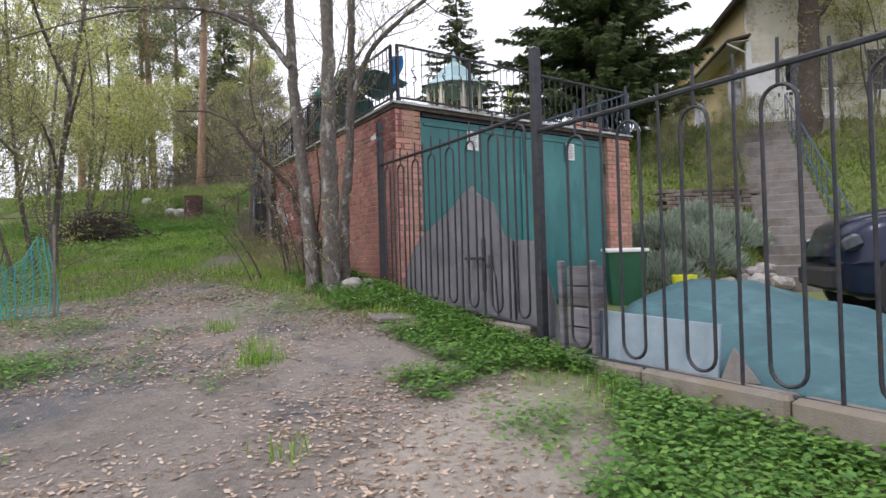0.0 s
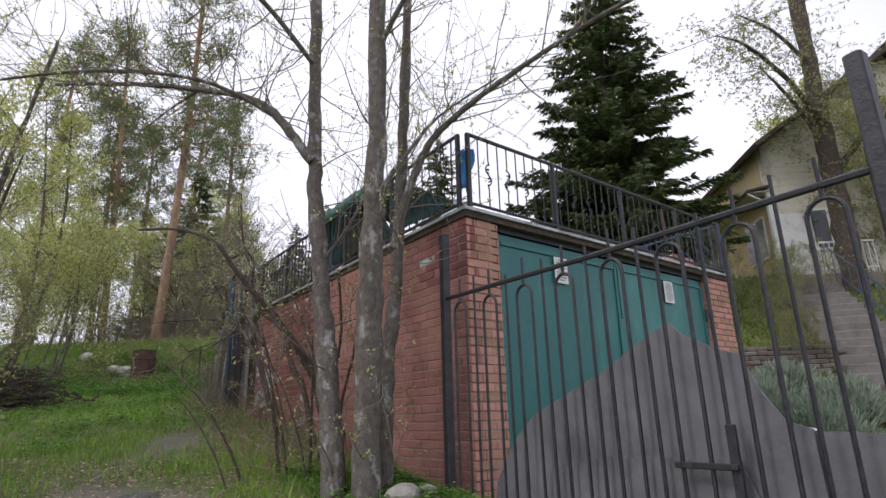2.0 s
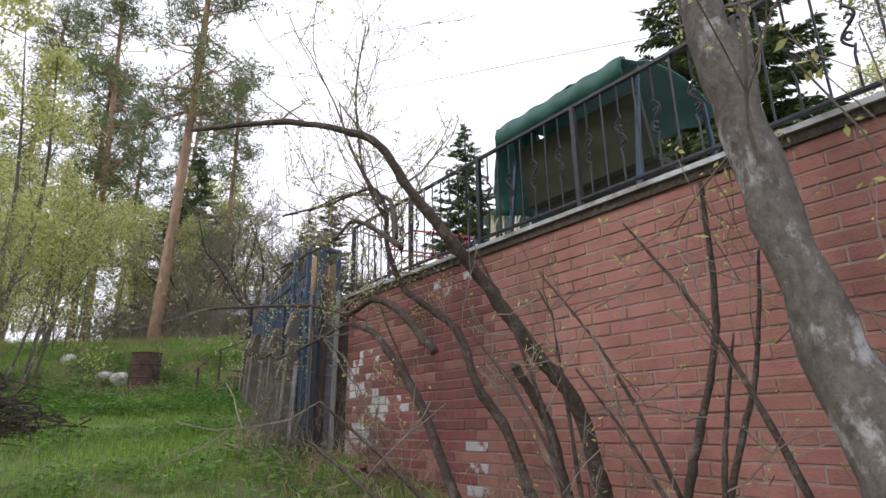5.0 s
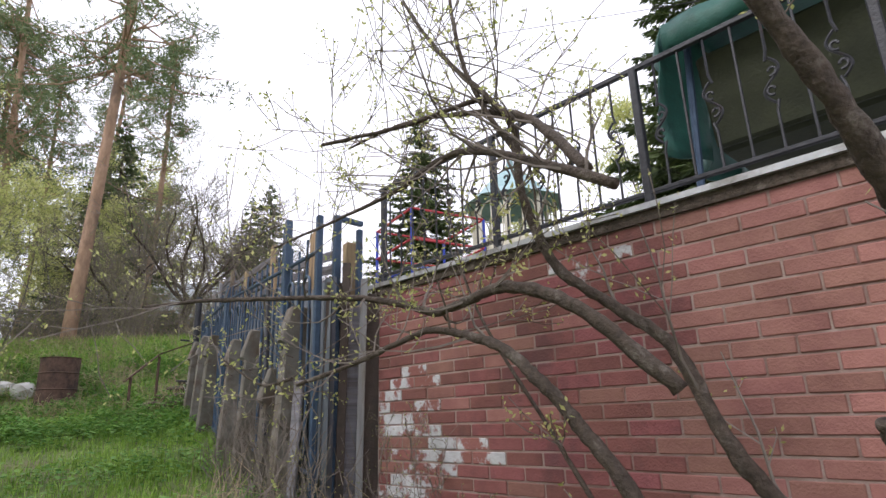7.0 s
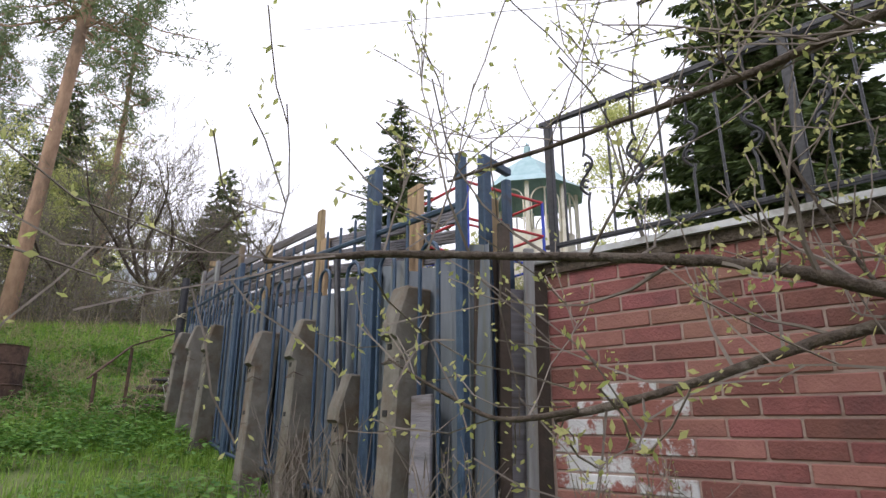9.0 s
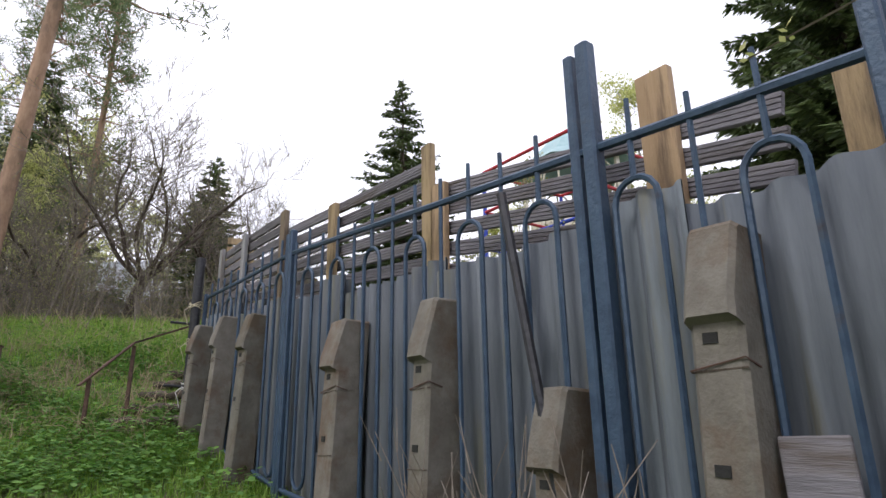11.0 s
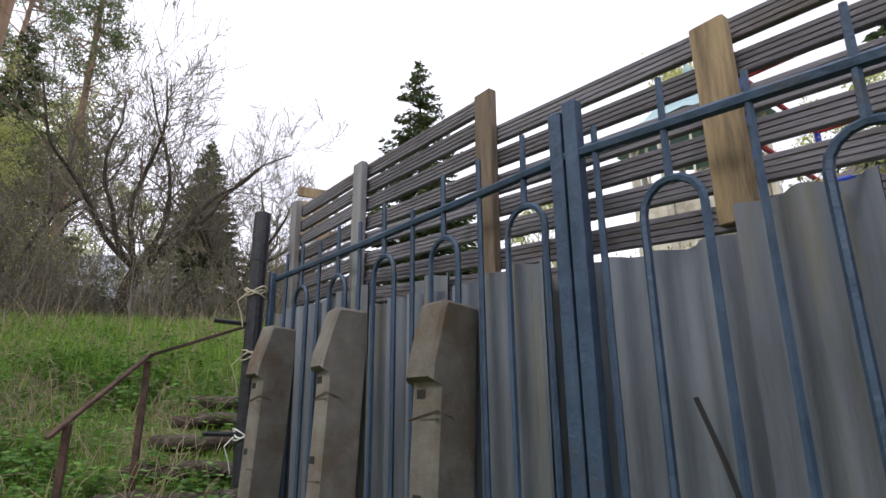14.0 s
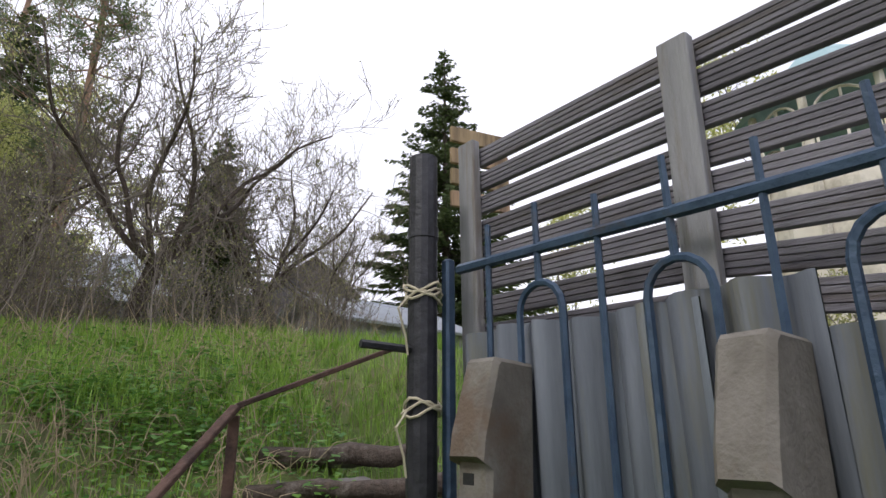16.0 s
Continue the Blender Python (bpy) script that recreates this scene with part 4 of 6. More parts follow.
spine_tree("alder_tree", "triple-trunked grey-barked tree with young leaves beside the garage corner", [
    ([(-1.28, 8.38, 0.6), (-1.35, 8.46, 1.4), (-1.46, 8.60, 2.1), (-1.58, 8.70, 3.1), (-1.66, 8.75, 4.0), (-1.72, 8.85, 5.5), (-1.8, 9.0, 8.5)], 0.105, 0.05, 0.4),
    ([(-1.66, 8.70, 3.85), (-2.0, 8.66, 4.33), (-2.33, 8.72, 4.6), (-2.9, 8.78, 4.78), (-3.62, 8.8, 4.9), (-4.5, 8.8, 4.95)], 0.05, 0.014, 1.6),
    ([(-1.05, 8.33, 0.6), (-1.03, 8.30, 2.05), (-0.97, 8.15, 3.0), (-0.92, 8.05, 4.5), (-0.9, 8.0, 8.5)], 0.125, 0.06, 0.4),
    ([(-0.93, 8.58, 0.7), (-0.92, 8.56, 1.74), (-0.84, 8.62, 2.7), (-0.76, 8.57, 4.04), (-0.66, 8.38, 6.0), (-0.5, 8.3, 8.5)], 0.075, 0.03, 0.6),
    ([(-0.86, 8.60, 2.9), (-0.70, 8.56, 3.5), (-0.50, 8.50, 3.9), (-0.22, 8.37, 4.12), (0.36, 8.1, 4.40), (1.2, 7.8, 4.75), (2.2, 7.4, 4.9)], 0.045, 0.012, 1.6),
    ([(-1.0, 8.2, 3.2), (-0.7, 8.3, 3.7), (-0.4, 8.7, 4.3), (0.2, 9.2, 5.0)], 0.025, 0.008, 1.5),
    ([(-1.5, 8.7, 2.9), (-1.3, 9.0, 3.4), (-1.1, 9.3, 4.2), (-1.0, 9.5, 5.2)], 0.02, 0.006, 1.5),
    ([(-2.05, 8.66, 4.36), (-2.6, 8.3, 4.55), (-3.3, 7.9, 4.45), (-4.1, 7.6, 4.2), (-5.0, 7.4, 3.9)], 0.024, 0.006, 2.4),
    ([(-2.9, 8.78, 4.78), (-3.4, 9.1, 4.75), (-3.9, 9.4, 4.65)], 0.018, 0.005, 1.8),
    ([(-1.7, 8.8, 5.0), (-2.3, 8.2, 5.6), (-3.2, 7.7, 5.9), (-4.3, 7.3, 5.9), (-5.4, 7.0, 5.6)], 0.03, 0.007, 2.2),
    ([(-0.92, 8.05, 4.6), (-0.4, 7.6, 5.2), (0.3, 7.2, 5.6), (1.2, 6.9, 5.7)], 0.026, 0.006, 2.2),
], M_BARK, M_LEAF_Y, 11, leaf=0.034, leaves=3, twig_every=0.16, twig_len=0.85)

spine_tree("willow_shrub", "many-stemmed willow shrub arching over the track beside the brick wall", [
    ([(-1.7, 10.25, 0.95), (-1.9, 10.08, 1.9), (-2.15, 9.98, 2.28), (-2.39, 9.90, 2.61), (-2.61, 9.78, 2.88), (-2.80, 9.72, 3.12), (-2.94, 9.68, 3.33), (-3.12, 9.74, 3.47), (-3.6, 9.98, 3.68), (-4.28, 10.27, 3.80)], 0.046, 0.013, 0.7),
    ([(-2.0, 10.55, 1.0), (-2.24, 10.70, 1.82), (-2.43, 10.77, 2.15), (-2.55, 10.87, 2.52), (-2.74, 10.94, 2.70), (-2.95, 10.99, 2.89), (-3.06, 11.0, 3.2), (-3.08, 11.0, 3.5), (-3.2, 11.05, 3.68), (-3.54, 11.14, 3.60), (-3.95, 11.28, 3.56)], 0.036, 0.008, 1.8),
    ([(-3.07, 11.0, 3.40), (-3.2, 11.05, 3.65), (-3.30, 11.09, 4.0), (-3.35, 11.09, 4.6), (-3.3, 11.2, 5.3)], 0.016, 0.005, 2.4),
    ([(-2.45, 10.6, 1.1), (-2.78, 10.81, 1.97), (-2.93, 10.93, 2.25), (-3.05, 11.0, 2.42), (-3.15, 11.12, 2.55), (-3.27, 11.27, 2.63), (-3.42, 11.45, 2.69), (-3.56, 11.58, 2.66), (-3.80, 11.72, 2.57), (-4.12, 11.92, 2.48)], 0.034, 0.010, 1.5),
    ([(-2.70, 10.55, 2.35), (-2.95, 10.75, 2.66), (-3.15, 10.98, 2.79), (-3.29, 11.21, 2.78), (-3.42, 11.42, 2.77), (-3.60, 11.53, 2.84), (-3.85, 11.65, 2.89), (-4.25, 11.8, 2.92), (-4.62, 11.88, 2.93), (-4.95, 11.93, 2.91)], 0.030, 0.008, 1.6),
    ([(-2.95, 10.5, 3.1), (-3.05, 10.95, 3.55), (-3.30, 11.25, 3.72), (-3.55, 11.5, 3.8), (-3.85, 11.7, 3.75)], 0.022, 0.006, 1.6),
    ([(-3.1, 10.9, 3.5), (-3.35, 11.2, 4.0), (-3.5, 11.4, 4.4), (-3.6, 11.6, 4.8)], 0.016, 0.005, 1.4),
    ([(-2.9, 10.4, 3.0), (-3.3, 11.0, 3.4), (-3.6, 11.6, 3.45), (-4.0, 12.0, 3.40), (-4.35, 12.3, 3.35)], 0.02, 0.005, 2.2),
    ([(-4.12, 11.75, 2.50), (-4.28, 11.9, 2.48), (-4.42, 11.99, 2.55), (-4.58, 12.09, 2.66)], 0.010, 0.003, 1.5),
    ([(-1.85, 10.5, 1.0), (-2.02, 10.42, 1.83), (-2.12, 10.36, 2.06), (-2.23, 10.32, 2.24)], 0.035, 0.026, 0.0),
    ([(-1.75, 9.6, 0.9), (-1.68, 9.52, 1.4), (-1.58, 9.43, 1.8), (-1.48, 9.30, 2.3), (-1.5, 9.2, 2.9)], 0.028, 0.010, 1.0),
    ([(-1.45, 9.5, 0.9), (-1.5, 9.42, 1.5), (-1.35, 9.3, 2.1), (-1.3, 9.2, 2.6)], 0.022, 0.006, 1.0),
    ([(-2.5, 11.0, 1.3), (-2.9, 11.4, 2.2), (-3.2, 11.7, 2.9), (-3.3, 11.9, 3.6)], 0.014, 0.004, 1.2),
], M_BARK_D, M_LEAF_Y, 23, leaf=0.026, leaves=4, twig_every=0.18, twig_len=0.62, sides=12, bare=3.05)


spine_tree("goat_willow", "leaning grey many-stemmed willow with small fresh leaves beside the track", [
    ([(-6.9, 10.6, 0.9), (-6.75, 10.5, 2.0), (-6.4, 10.3, 3.3), (-5.9, 10.0, 4.7), (-5.3, 9.7, 6.2)], 0.065, 0.02, 0.6),
    ([(-7.1, 10.5, 0.9), (-7.2, 10.3, 2.2), (-7.1, 10.0, 3.8), (-6.8, 9.6, 5.6)], 0.05, 0.018, 0.6),
    ([(-7.0, 10.8, 0.9), (-7.4, 11.1, 2.4), (-7.6, 11.5, 4.2), (-7.6, 11.8, 6.0)], 0.045, 0.015, 0.6),
    ([(-6.3, 10.25, 3.5), (-5.7, 9.8, 4.1), (-5.3, 9.5, 4.5)], 0.03, 0.008, 1.3),
    ([(-6.1, 10.1, 4.2), (-5.9, 9.3, 5.0), (-5.5, 8.5, 5.5), (-5.0, 7.8, 5.8)], 0.035, 0.008, 1.3),
    ([(-6.6, 10.4, 2.6), (-6.2, 9.8, 3.2), (-5.9, 9.1, 3.6), (-5.8, 8.4, 3.7)], 0.03, 0.007, 1.3),
    ([(-7.15, 10.1, 3.2), (-7.3, 9.2, 3.9), (-7.2, 8.3, 4.3)], 0.03, 0.007, 1.3)],
    M_BARK, M_LEAF_Y, 91, leaf=0.045, leaves=4, twig_every=0.16, twig_len=0.85)


def leafy_tree(name, label, seed, H, stems, leafm, leaf=0.09, leaves=6, r=0.07, level=2, bark=M_BARK_D, spread=0.25, up=0.25, lean=0.25, kids=(3, 4), first=0.25, blen=0.32, every=0.055):
    rng = random.Random(seed)
    t = thing(name, label, "tree")
    lf, tw = Shape(), Shape()
    for k in range(stems):
        b = Vector((rng.uniform(-1, 1) * 0.12 * stems, rng.uniform(-1, 1) * 0.12 * stems, -0.3))
        top = b + Vector((rng.uniform(-1, 1) * lean * H, rng.uniform(-1, 1) * lean * H, H * rng.uniform(0.75, 1.0)))
        mid = b.lerp(top, 0.5) + Vector((rng.uniform(-1, 1), rng.uniform(-1, 1), 0)) * 0.05 * H
        c = spline([b, mid, top], 6)
        rad = [lerp(r, r * 0.15, i / (len(c) - 1)) for i in range(len(c))]
        part("trunk", Shape().tube(c, rad, 7), bark, t, smooth=True)
        for i in range(2, len(c)):
            if i / len(c) < first:
                continue
            for _ in range(max(1, int(0.09 / every))):
                e = rnd_dir(rng, up)
                grow(tw, lf, c[i], e, H * blen * (1.15 - 0.7 * i / len(c)) * rng.uniform(0.6, 1.1), rad[i] * 0.5, level, rng, leaf, leaves, 0.25, up, kids, 4, 0.004, spread)
    mass("branch_spray", tw, bark, t)
    if lf.v:
        mass("foliage", lf, leafm, t)
    return t


def spruce(name, label, seed, H, R, leafm=M_LEAF_D, rows=34, card=0.16, dense=1.0):
    rng = random.Random(seed)
    t = thing(name, label, "tree")
    part("trunk", Shape().tube([(0, 0, -0.5), (0, 0, H * 0.5), (0, 0, H)], [H * 0.014, H * 0.009, 0.01], 8), M_BARK_D, t)
    lf, tw = Shape(), Shape()
    for i in range(rows):
        f = i / rows
        z = H * (0.10 + 0.90 * f)
        rad = R * (1 - f) ** 0.85 * rng.uniform(0.75, 1.08) + 0.06
        n = max(5, int(11 * (1 - f) + 4))
        for k in range(n):
            a = rng.uniform(0, 2 * math.pi)
            L = rad * rng.uniform(0.65, 1.1)
            p0 = Vector((0, 0, z + rng.uniform(-0.1, 0.1)))
            p1 = p0 + Vector((math.cos(a) * L * 0.6, math.sin(a) * L * 0.6, -0.12 * L))
            p2 = p0 + Vector((math.cos(a) * L, math.sin(a) * L, -0.10 * L + 0.05))
            tw.tube([p0, p1, p2], [0.02, 0.012, 0.005], 3, False)
            m = int(max(4, L / card * 9 * dense))
            for j in range(m):
                u = rng.uniform(0.12, 1.0)
                q = p0.lerp(p1, u / 0.6) if u < 0.6 else p1.lerp(p2, (u - 0.6) / 0.4)
                s = rng.choice((-1, 1))
                d = Vector((math.cos(a) * 0.6 - s * math.sin(a) * 0.7, math.sin(a) * 0.6 + s * math.cos(a) * 0.7, rng.uniform(-0.65, 0.05))).normalized()
                lf.leaf(q, d, rnd_dir(rng), card * rng.uniform(0.7, 1.6) * (1.1 - 0.5 * f), card * rng.uniform(0.2, 0.38))
    mass("branch_spray", tw, M_BARK_D, t)
    mass("needle_foliage", lf, leafm, t)
    return t


def pine(name, label, seed, H, crown=0.45, lean=(0, 0), r=0.2, R=2.6, clumps=60):
    rng = random.Random(seed)
    t = thing(name, label, "tree")
    top = Vector((lean[0], lean[1], H))
    c = spline([Vector((0, 0, -0.5)), top * 0.5 + Vector((0.1, 0.1, 0)), top], 8)
    part("trunk", Shape().tube(c, [lerp(r, r * 0.3, i / (len(c) - 1)) for i in range(len(c))], 10), M_BARK_P, t, smooth=True)
    lf, tw = Shape(), Shape()
    for k in range(clumps):
        f = rng.uniform(1 - crown, 1.0)
        i = min(len(c) - 2, int(f * (len(c) - 1)))
        b = c[i].lerp(c[i + 1], f * (len(c) - 1) - i)
        d = rnd_dir(rng, 0.15)
        d.z *= 0.5
        L = R * rng.uniform(0.35, 1.0) * (1.15 - 0.6 * (f - 1 + crown) / crown)
        mid = b + d * L * 0.55 + Vector((0, 0, -0.1))
        end = b + d * L + Vector((0, 0, 0.25))
        tw.tube([b, mid, end], [0.035, 0.02, 0.006], 4, False)
        for _ in range(7):
            q = mid.lerp(end, rng.uniform(0.1, 1.1)) + rnd_dir(rng) * 0.3
            tw.tube([mid.lerp(end, rng.random()), q], [0.008, 0.003], 3, False)
            for _ in range(17):
                e = rnd_dir(rng, 0.25)
                lf.leaf(q + rnd_dir(rng) * 0.16, e, rnd_dir(rng), rng.uniform(0.14, 0.28), 0.04)
    mass("branch_spray", tw, M_BARK_P, t)
    mass("needle_foliage", lf, M_LEAF_P, t)
    return t


sk = random.Random(64)
shoots = []
for k in range(9):
    bx, by = sk.uniform(-2.2, -1.15), sk.uniform(8.6, 9.5)
    h = sk.uniform(1.0, 2.1)
    lx, ly = sk.uniform(-0.9, 0.15), sk.uniform(-0.35, 0.5)
    g = 0.75 + 0.05 * k / 26
    shoots.append(([(bx, by, g), (bx + 0.25 * lx, by + 0.3 * ly, g + 0.4 * h), (bx + 0.6 * lx, by + 0.6 * ly, g + 0.75 * h), (bx + lx, by + ly, g + h)], sk.uniform(0.009, 0.02), 0.004, 1.0))
spine_tree("sucker_thicket", "thicket of thin brown suckers at the foot of the grey trees", shoots, M_BARK_D, M_LEAF_Y, 65, leaf=0.022, leaves=1, twig_every=0.3, twig_len=0.4, sides=6)


def plant(ob, x, y, turn=0.0, size=1.0, z=None):
    ob.matrix_world = Matrix.Translation((x, y, height(x, y) if z is None else z)) @ pose(0, 0, 0, 0, 0, turn) @ Matrix.Scale(size, 4)
    return ob


def repeat(ob, x, y, turn=0.0, size=1.0, z=None):
    c = copy_thing(ob, Matrix.Identity(4))
    return plant(c, x, y, turn, size, z)


rng = random.Random(77)
# tall pine beside the track end and other pines behind it
pa = plant(pine("pine_tree", "tall leaning pine with orange bark and an open crown", 4, 17, 0.58, (0.75, -0.5), 0.19, 3.3, 105), -11.6, 24.0)
for x, y, s in ((-17.5, 30, 1.0), (-25, 34, 1.2), (-19.5, 40, 1.1), (-30, 26, 1.1)):
    repeat(pa, x, y, rng.uniform(0, 360), s)
sp1 = plant(spruce("spruce_tree", "tall slender dark spruce", 8, 14, 4.3, M_LEAF_D, 46, 0.26, 1.7), -1.75, 37.5, 0, 1.0)
sp1.matrix_world = Matrix.Translation((-1.75, 37.5, 5.0))
repeat(sp1, -12.3, 50.6, 40, 1.05, 5.2)
repeat(sp1, -9.6, 33.5, 130, 0.5)
repeat(sp1, -16.5, 36.0, 80, 0.85)
big = plant(spruce("spruce_tree", "broad dark spruce with yellow-green tips behind the garage", 9, 12.5, 3.4, M_LEAF_D, 56, 0.22, 2.2), 4.2, 19.6)

# shrubs and young trees of the wood
sh = [plant(leafy_tree("birch_sapling", "thin multi-stemmed young tree with fresh yellow-green leaves", 31, 6.0, 4, M_LEAF_Y, 0.085, 6, 0.04, 2, M_BARK, spread=0.32), -9.5, 9.5),
      plant(leafy_tree("hazel_shrub", "dense grey-stemmed shrub with small olive leaves", 32, 4.6, 6, M_LEAF_O, 0.06, 5, 0.028, 2, M_BARK, first=0.2), -6.4, 8.2),
      plant(leafy_tree("young_aspen", "slim tree with a light open crown of fresh leaves", 33, 9.0, 2, M_LEAF_Y, 0.13, 7, 0.07, 2, M_BARK, first=0.25, blen=0.27, spread=0.4), -13, 19)]
spots = [(2, -15.5, 17.0, 0.8), (0, -11.8, 18.6, 0.85), (0, -17.0, 34, 1.2), (0, -22, 15, 1.3), (0, -15.2, 20.8, 0.9), (1, -8.4, 6.8, 0.9), (0, -11.5, 12.0, 0.95), (1, -10.6, 15.2, 0.8), (0, -13.8, 16.5, 1.0), (0, -16, 24.5, 1.0),
         (1, -13.2, 22.5, 0.9), (0, -18.5, 27.5, 1.2), (2, -21, 33, 1.2), (2, -24, 28, 1.3), (0, -20, 11, 1.1), (2, -18, 6, 1.1),
         (0, -28, 40, 1.6), (2, -19, 43, 1.3), (0, -14, 46, 1.2), (2, -33, 30, 1.6), (2, -24, 8, 1.3), (2, -36, 48, 1.8), (2, -22, 56, 1.7)]
for k, x, y, s in spots:
    repeat(sh[k], x, y, rng.uniform(0, 360), s * rng.uniform(0.9, 1.1))
# deeper wood beyond the meadow
fp = plant(pine("pine_tree", "broad bushy pine with a full green crown", 14, 14, 0.85, (0.2, 0.1), 0.17, 2.7, 85), -13.6, 33.0)
for x, y, k in ((-18.5, 30.5, 0.95), (-22.5, 40, 1.15)):
    repeat(fp, x, y, rng.uniform(0, 360), k)
for x, y, k in ((-13.4, 30.5, 0.7), (-15.8, 33.5, 0.9), (-19, 37, 1.0), (-11.8, 37.5, 0.7), (-9.8, 39, 0.5), (-16.2, 27.5, 0.7), (-25, 44, 1.4), (-8.4, 42, 0.5)):
    repeat(sh[2], x, y, rng.uniform(0, 360), k)
for x, y, s in ((8.2, 30, 1.3), (20, 28, 1.6), (2, 33, 1.1), (22, 18, 1.5), (16, 34, 1.6), (28, 24, 1.7)):
    repeat(sh[2], x, y, rng.uniform(0, 360), s)
for k, x, y, a, z in ((1, 6.2, 15.3, 30, 0.3), (1, 6.5, 16.3, 210, 0.32), (0, 12.6, 20.2, 20, 0.95), (0, 14.2, 19.0, 250, 0.9), (1, 8.0, 18.2, 0, 0.42), (1, 7.1, 17.4, 80, 0.4), (1, 9.9, 20.9, 190, 0.5),
                      (1, 11.6, 20.6, 40, 0.55), (1, 6.4, 18.8, 300, 0.45), (1, 10.6, 17.4, 10, 0.4), (1, 5.4, 17.2, 120, 0.4)):
    repeat(sh[k], x, y, a, z)
for k, (x, y) in enumerate(((1.0, -1.6), (2.0, -2.4), (2.9, -1.5), (3.8, -2.2), (4.7, -1.6), (5.6, -2.3), (6.6, -1.8))):
    q = SM @ Vector((x, y, 0))
    repeat(sh[1], q.x, q.y, 47 * k, 0.40 + 0.04 * (k % 3))
z0 = height(10.2, 19.5)
spine_tree("old_larch_tree", "thick dark old tree trunk with drooping leafy twigs before the house", [
    ([(10.2, 19.5, z0 - 0.3), (10.22, 19.5, z0 + 2), (10.3, 19.55, z0 + 5), (10.45, 19.6, z0 + 9), (10.5, 19.6, z0 + 13)], 0.32, 0.18, 0.5),
    ([(10.25, 19.5, z0 + 3.2), (11.2, 19.2, z0 + 4.4), (12.6, 19.0, z0 + 5.4), (14.0, 18.6, z0 + 5.8)], 0.12, 0.02, 2.2),
    ([(10.25, 19.5, z0 + 4.2), (9.4, 19.2, z0 + 5.6), (8.5, 18.9, z0 + 6.6)], 0.09, 0.015, 2.2),
    ([(10.3, 19.5, z0 + 5.0), (9.0, 18.6, z0 + 6.0), (7.6, 17.8, z0 + 6.6), (6.6, 17.2, z0 + 6.5)], 0.09, 0.015, 2.2),
    ([(10.3, 19.5, z0 + 7.0), (9.2, 19.0, z0 + 7.8), (8.0, 18.6, z0 + 8.2)], 0.08, 0.015, 2.2),
    ([(10.3, 19.5, z0 + 5.2), (11.4, 20.0, z0 + 6.6), (12.6, 20.4, z0 + 7.4)], 0.09, 0.015, 2.2)],
    M_BARK_D, M_LEAF_O, 57, leaf=0.085, leaves=4, twig_every=0.16, twig_len=1.3, up=-0.15)
for k in range(20):
    a = radians(-110 + k * 17.0)
    if abs(math.degrees(a) + 2) > 24:
        R = rng.uniform(48, 75)
        repeat(sh[2] if k % 6 else pa, R * math.sin(a), 8 + R * math.cos(a), rng.uniform(0, 360), rng.uniform(1.0, 1.6))

# bare fruit trees on the bank
def apple_tree(seed):
    rg = random.Random(seed)
    t = thing("apple_tree", "old crooked apple tree with a broad, almost bare crown", "tree")
    tw, lf = Shape(), Shape()
    top = Vector((0.12, -0.05, 1.0))
    part("trunk", Shape().tube(spline([(0, 0, -0.3), (-0.08, 0.05, 0.4), top], 5), [lerp(0.13, 0.10, k / 10) for k in range(len(spline([(0, 0, -0.3), (-0.08, 0.05, 0.4), top], 5)))], 9), M_BARK_D, t, smooth=True)
    for k in range(8):
        a = k * 0.785 + rg.uniform(-0.3, 0.3)
        out = Vector((math.cos(a), math.sin(a), 0))
        p, pts = top - Vector((0, 0, rg.uniform(0, 0.25))), []
        d = (out * rg.uniform(0.6, 1.0) + Vector((0, 0, 0.9))).normalized()
        for q in range(7):
            pts.append(p.copy())
            p = p + d * rg.uniform(0.38, 0.62)
            d = (d + rnd_dir(rg) * 0.42 + Vector((0, 0, 0.16))).normalized()
        c = spline(pts, 4)
        rad = [lerp(0.048, 0.010, i / (len(c) - 1)) for i in range(len(c))]
        part("limb", Shape().tube(c, rad, 6), M_BARK_D, t, smooth=True)
        for i in range(4, len(c)):
            e = (rnd_dir(rg, 0.35) + (c[i] - c[i - 1]).normalized() * 0.5).normalized()
            grow(tw, lf, c[i], e, rg.uniform(0.5, 1.05), rad[i] * 0.45, 2, rg, 0.035, 1, 0.3, 0.2, (3, 4), 4, 0.004, 0.03)
    mass("twig_spray", tw, M_TWIG, t)
    mass("foliage", lf, M_LEAF_O, t)
    return t


ap = apple_tree(41)
plant(ap, -9.3, 25.4, 0, 1.15)
for x, y, s, a in ((-7.7, 27.4, 1.0, 200), (-6.5, 29.4, 0.75, 60), (-11.8, 27.0, 1.1, 120)):
    repeat(ap, x, y, a, s)
th = leafy_tree("thicket", "tangle of bare grey-brown twigs and dry stems", 43, 1.9, 12, M_LEAF_O, 0.04, 1, 0.012, 1, M_TWIG, 0.08, 0.4, 0.2, (2, 3), 0.1, 0.4, 0.05)
plant(th, -9.8, 24.6)
for i in range(26):
    repeat(th, -15.5 + i * 0.36 + rng.uniform(-0.4, 0.4), 24.6 + rng.uniform(-0.3, 2.0), rng.uniform(0, 360), rng.uniform(0.45, 0.9))
for i in range(9):
    repeat(th, -7.2 - 0.6 * i + rng.uniform(-0.3, 0.3), 10 + 0.9 * i * 0.4 + rng.uniform(-2, 1) - 2.2, rng.uniform(0, 360), rng.uniform(0.5, 0.9))
for x, y, s in ((-3.9, 12.75, 0.42), (-2.9, 11.5, 0.3), (-2.0, 10.2, 0.3)):
    repeat(th, x, y, rng.uniform(0, 360), s)


